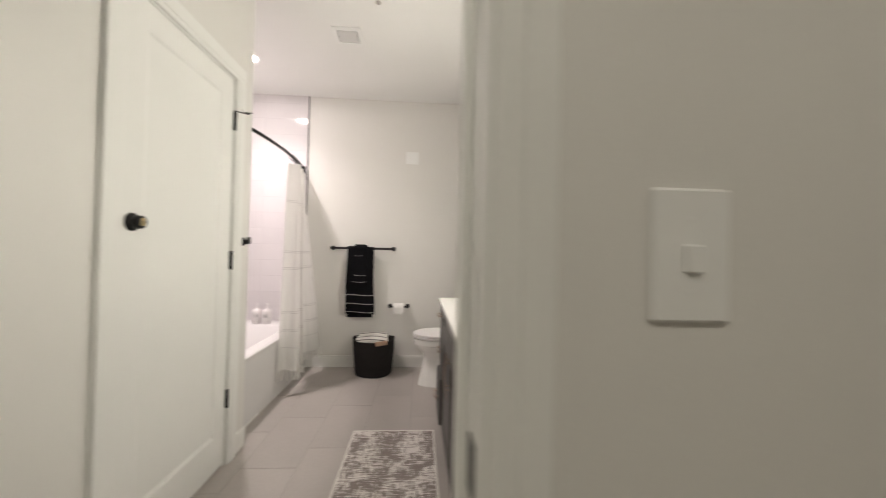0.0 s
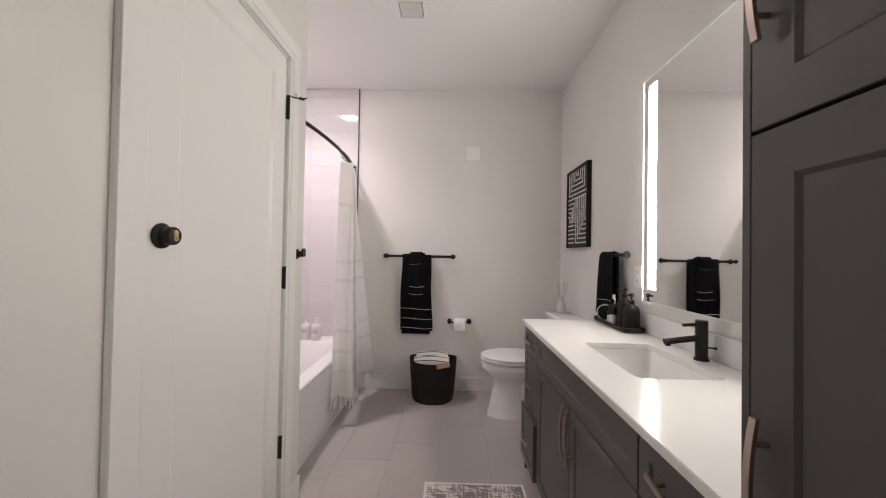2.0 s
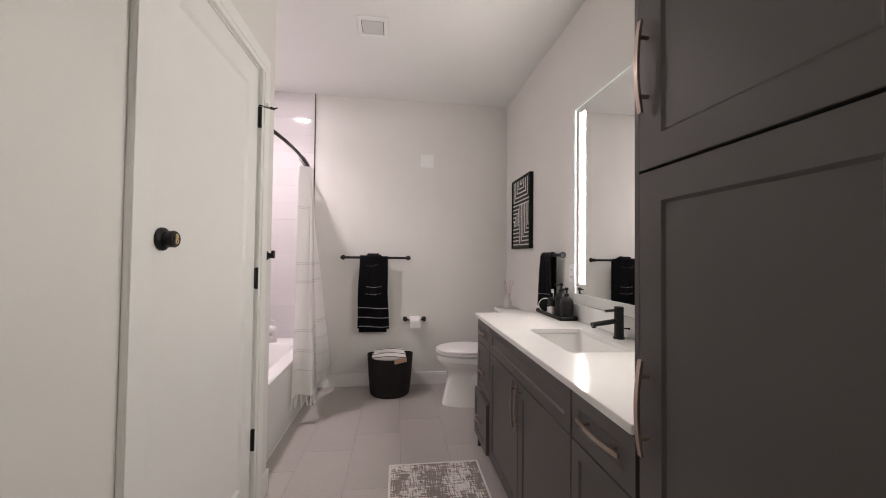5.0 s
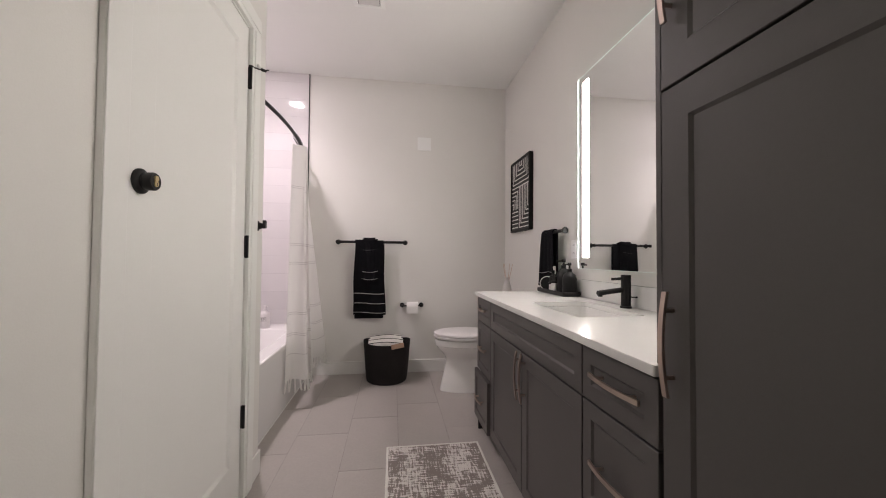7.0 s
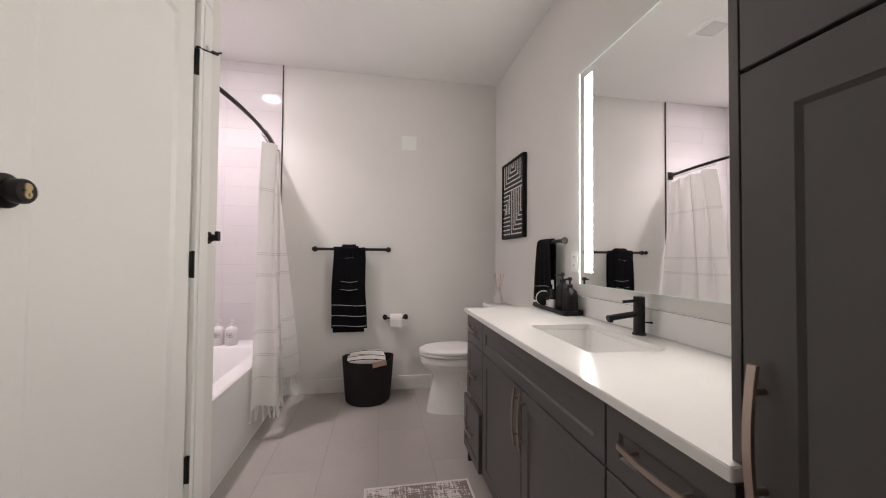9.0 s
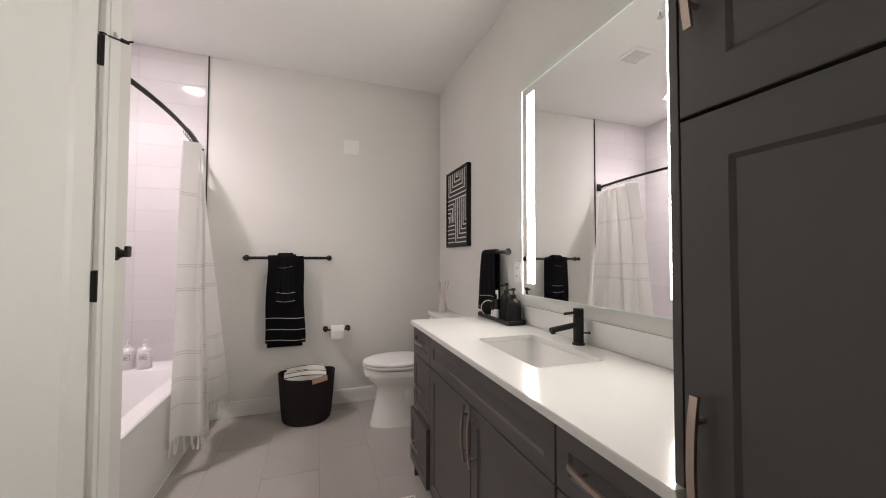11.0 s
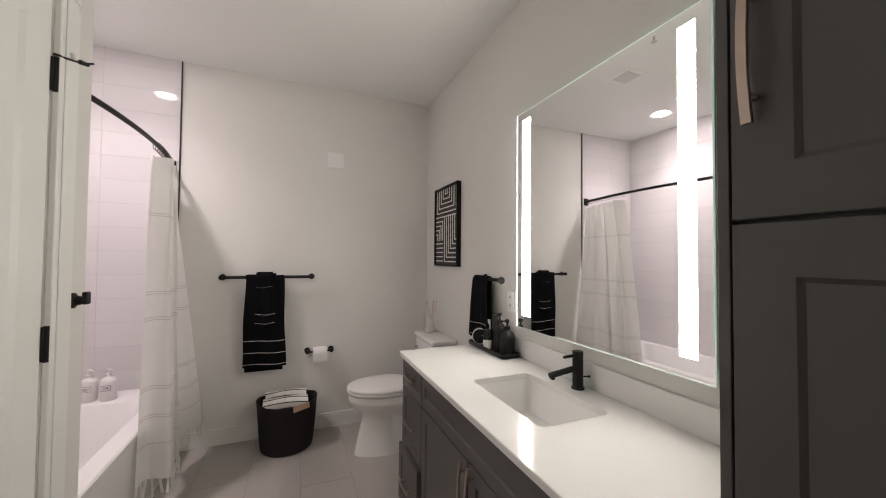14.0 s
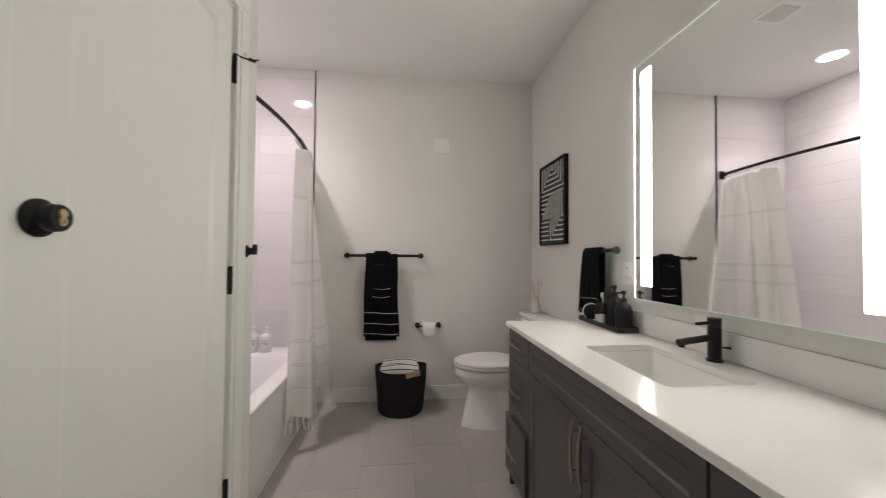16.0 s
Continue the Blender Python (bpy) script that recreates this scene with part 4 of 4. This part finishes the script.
for k, (dy, dzz, w) in enumerate(((-0.062, -0.006, 0.30), (0.058, 0.002, 0.28))):
    tw = empty("rolled_towel", (BC.x, BC.y + dy, 0.3), "folded white towel with thin black stripes in the basket", "towel", "towels in the basket")

    def fold(u, a, dy=dy, dzz=dzz, w=w):
        th = 2 * math.pi * a
        rr = 0.058 * (1 + 0.06 * math.sin(6 * u + 2 * th))
        return Vector((BC.x - 0.01 + (u - 0.5) * w, BC.y + dy + 1.0 * rr * math.cos(th), 0.332 + dzz + 0.010 * math.sin(3.3 * u) + 0.9 * rr * math.sin(th)))

    bm = rings(bmesh.new(), [[fold(i / 20, j / 24) for j in range(24)] for i in range(21)])
    cl = part("cloth", bm, WTOWEL, tw, "", True)
    for a0 in (0.30, 0.42, 0.54):
        pts = [fold(i / 20, a0) + Vector((0, 0, 0.0)) for i in range(21)]
        part("stripe", tube(bmesh.new(), pts, 0.0032, 6), FRAMEM, cl, "thin black stripe", True)

# ---------- rug ----------
rug = empty("bath_rug", (0.22, 2.18, 0), "grey and cream distressed woven bath rug on the tiles", "rug")
RX0, RX1, RY0, RY1 = -0.045, 0.495, 1.72, 2.615
part("rug_body", bx(bmesh.new(), RX0 + 0.012, RX1 - 0.012, RY0 + 0.012, RY1 - 0.012, 0.0005, 0.009, 0.002), RUG, rug)
bm = bmesh.new()
for a in ((RX0, RX0 + 0.013, RY0, RY1), (RX1 - 0.013, RX1, RY0, RY1), (RX0 + 0.013, RX1 - 0.013, RY0, RY0 + 0.013), (RX0 + 0.013, RX1 - 0.013, RY1 - 0.013, RY1)):
    bx(bm, *a, 0.0005, 0.0095, 0.002)
part("border", bm, WTOWEL, rug, "cream bound edge")

# ---------- vanity tray ----------
tray = empty("tray", (1.02, 2.68, CZ), "narrow matte black tray on the countertop", "tray")
X0, X1, Y0, Y1 = 0.958, 1.072, 2.455, 2.845
loops = [[(*p, z) for p in rounded(X0 + d, X1 - d, Y0 + d, Y1 - d, 0.012, 4)] for d, z in ((0.006, CZ + 0.001), (0.0, CZ + 0.004), (0.0, CZ + 0.024), (0.003, CZ + 0.026), (0.006, CZ + 0.024), (0.008, CZ + 0.008))]
part("body", rings(bmesh.new(), loops), BLACK, tray, "", True)
TZ0 = CZ + 0.0085


def dispenser(x, y, s, label, spin=0.0):
    d = empty("soap_dispenser", (x, y, TZ0), label, "soap dispenser", "dispensers on the tray")
    part("bottle", lathe(bmesh.new(), ((0.036, 0), (0.040, 0.004), (0.0405, 0.085 * s), (0.035, 0.106 * s), (0.018, 0.120 * s), (0.014, 0.124 * s)), (x, y, TZ0)), BOTTLE, d, "", True)
    bm = lathe(bmesh.new(), ((0.015, 0), (0.015, 0.016), (0.006, 0.018), (0.005, 0.036), (0.011, 0.037), (0.011, 0.052), (0.009, 0.054)), (x, y, TZ0 + 0.124 * s))
    pump = part("pump", bm, BLACK, d, "", True)
    q = (x + 0.042 * math.cos(spin), y + 0.042 * math.sin(spin), TZ0 + 0.124 * s + 0.040)
    part("nozzle", cyl(bmesh.new(), (x, y, TZ0 + 0.124 * s + 0.045), q, 0.0045), BLACK, pump, "", True)


dispenser(1.020, 2.503, 1.10, "matte black soap dispenser on the tray", radians(150))
dispenser(1.028, 2.592, 1.26, "taller matte black soap dispenser on the tray", radians(165))
for x, y, h in ((0.980, 2.625, 0.074), (0.986, 2.672, 0.064)):
    d = empty("small_bottle", (x, y, TZ0), "small black bottle with a white label on the tray", "bottle", "small bottles on the tray")
    vial = part("bottle", lathe(bmesh.new(), ((0.015, 0), (0.016, 0.003), (0.016, h), (0.009, h + 0.008)), (x, y, TZ0)), BOTTLE, d, "", True)
    part("label", lathe(bmesh.new(), ((0.0165, 0.010), (0.0165, h - 0.014)), (x, y, TZ0), 28, "z", (False, False)), LABELW, vial, "white label", True)
    part("cap", lathe(bmesh.new(), ((0.012, h + 0.008), (0.012, h + 0.042), (0.010, h + 0.044)), (x, y, TZ0)), BLACK, d, "", True)
d = empty("brush_cup", (1.030, 2.695, TZ0), "black cup holding a white toothbrush", "cup")
part("cup", lathe(bmesh.new(), ((0.033, 0), (0.036, 0.003), (0.036, 0.095), (0.033, 0.095), (0.032, 0.01)), (1.030, 2.695, TZ0)), BOTTLE, d, "", True)
tb = empty("toothbrush", (1.02, 2.675, TZ0 + 0.012), "white toothbrush leaning in the cup", "toothbrush")
part("handle", tube(bmesh.new(), [(1.025, 2.69, TZ0 + 0.014), (1.012, 2.672, TZ0 + 0.11), (1.008, 2.668, TZ0 + 0.165)], 0.0042, 8), PLAST, tb, "", True)
part("bristles", bx(bmesh.new(), 0.996, 1.006, 2.661, 2.671, TZ0 + 0.140, TZ0 + 0.165, 0.001), WTOWEL, tb)
tin = empty("round_tin", (1.0, 2.79, TZ0), "round black tin with a pale rim standing on edge", "tin")
R = Matrix.Translation((0.998, 2.765, TZ0 + 0.0485)) @ Euler((0, 0, radians(-30))).to_matrix().to_4x4()
bm = lathe(bmesh.new(), ((0.046, 0.0), (0.048, 0.004), (0.048, 0.050), (0.046, 0.054)), (0, 0, 0), 32, "y")
bm.transform(R)
part("body", bm, BOTTLE, tin, "", True)
bm = lathe(bmesh.new(), ((0.043, -0.002), (0.048, -0.002), (0.048, 0.003), (0.043, 0.003), (0.043, -0.002)), (0, 0, 0), 32, "y", (False, False))
bm.transform(R)
part("rim", bm, LINE, tin, "pale rim", True)

# ---------- bottles on the tub ----------
for x, y in ((-1.228, 3.838), (-1.127, 3.828)):
    d = empty("pump_bottle", (x, y, TR), "white pump bottle with a small printed label on the tub rim", "bottle", "bottles on the tub")
    vial = part("bottle", lathe(bmesh.new(), ((0.040, 0), (0.043, 0.004), (0.043, 0.118), (0.036, 0.135), (0.015, 0.146), (0.013, 0.150)), (x, y, TR + 0.001)), WBOTTLE, d, "", True)
    bm = lathe(bmesh.new(), ((0.015, 0.150), (0.015, 0.164), (0.005, 0.166), (0.005, 0.186), (0.010, 0.187), (0.010, 0.197)), (x, y, TR + 0.001), 16)
    cyl(bm, (x, y, TR + 0.192), (x + 0.03, y - 0.025, TR + 0.190), 0.004)
    part("pump", bm, WBOTTLE, d, "", True)
    for z, w in ((0.098, 0.032), (0.066, 0.032), (0.087, 0.022), (0.081, 0.024), (0.075, 0.018)):
        a0, a1 = radians(-90) - w / 0.043 / 1.2, radians(-90) + w / 0.043 / 1.2
        bm = sheet(bmesh.new(), lambda u, v: Vector((x + 0.0434 * math.cos(a0 + (a1 - a0) * u), y + 0.0434 * math.sin(a0 + (a1 - a0) * u), TR + z + 0.0022 * v)), 8, 1)
        part("print", bm, LABEL, vial, "fine grey print")
    for a0 in (radians(-90) - 0.62, radians(-90) + 0.58):
        bm = sheet(bmesh.new(), lambda u, v: Vector((x + 0.0434 * math.cos(a0 + 0.04 * u), y + 0.0434 * math.sin(a0 + 0.04 * u), TR + 0.066 + 0.034 * v)), 2, 2)
        part("label_border", bm, LABEL, vial, "fine grey print")


# ---------- tiles ----------
def slab(name, w, h, t, bev):
    bm = bx(bmesh.new(), 0, w, 0, h, 0, t)
    es = [e for e in bm.edges if all(v.co.z > t - 1e-6 for v in e.verts)]
    bmesh.ops.bevel(bm, geom=es, offset=bev, segments=1, affect="EDGES")
    me = bpy.data.meshes.new(name)
    bm.to_mesh(me)
    bm.free()
    return me


tile_cache = {}


def tile(parent, w, h, t, m, material, bev):
    key = (round(w, 3), round(h, 3), material.name)
    if key not in tile_cache:
        tile_cache[key] = slab("tile", w, h, t, bev)
        tile_cache[key].materials.append(material)
    ob = new("tile", tile_cache[key])
    ob.parent = parent
    ob.matrix_basis = m
    return ob


# floor
G = 0.0022
cols = [0.024 + 0.3085 * k for k in range(-6, 5)]
for i, (xa_, xb_) in enumerate(zip(cols, cols[1:])):
    xa2, xb2 = max(xa_, XT), min(xb_, XR)
    if xb2 - xa2 < 0.02:
        continue
    off = (0.205, 0.41, 0.0)[i % 3]
    for k in range(-1, 7):
        ya_, yb_ = 0.58 + off + 0.613 * (k - 1), 0.58 + off + 0.613 * k
        y0, y1 = max(ya_, BY - 0.07), min(yb_, YF)
        if y1 - y0 < 0.02:
            continue
        tile(floor, xb2 - xa2 - G, y1 - y0 - G, 0.0045, pose(xa2 + G / 2, y0 + G / 2, -0.0045), FTILE, 0.0004)
# alcove walls
part("grout", box(XT, TRIM, YF - 0.0085, YF - 0.0001, TR - 0.03, ZC), GROUT, wf)
part("grout", box(XT + 0.0001, XT + 0.0085, YT, YF - 0.009, TR - 0.03, ZC), GROUT, wb)
part("grout", box(XT + 0.009, XL - 0.13, YT + 0.0001, YT + 0.0085, TR - 0.03, ZC), GROUT, wn)
zs = [0.944 + 0.1638 * k for k in range(-4, 13)]
g = 0.0025
for za, zb in zip(zs, zs[1:]):
    z0, z1 = max(za, TR - 0.03), min(zb, ZC)
    if z1 - z0 < 0.012:
        continue
    for xa_, xb_ in ((XT + 0.010, -1.268), (-1.268, TRIM)):
        tile(wf, xb_ - xa_ - g, z1 - z0 - g, 0.010, Matrix.Translation((xa_ + g / 2, YF, z0 + g / 2)) @ pose(0, 0, 0, 90, 0, 0), TILE, 0.0008)
    for ya_, yb_ in ((YT, 2.78), (2.78, 3.39), (3.39, YF - 0.010)):
        tile(wb, yb_ - ya_ - g, z1 - z0 - g, 0.010, Matrix.Translation((XT, ya_ + g / 2, z0 + g / 2)) @ pose(0, 0, 0, 90, 0, 90), TILE, 0.0008)
    for xa_, xb_ in ((XT + 0.010, -1.268), (-1.268, XL - 0.13)):
        tile(wn, xb_ - xa_ - g, z1 - z0 - g, 0.010, Matrix.Translation((xb_ - g / 2, YT, z0 + g / 2)) @ pose(0, 0, 0, 90, 0, 180), TILE, 0.0008)
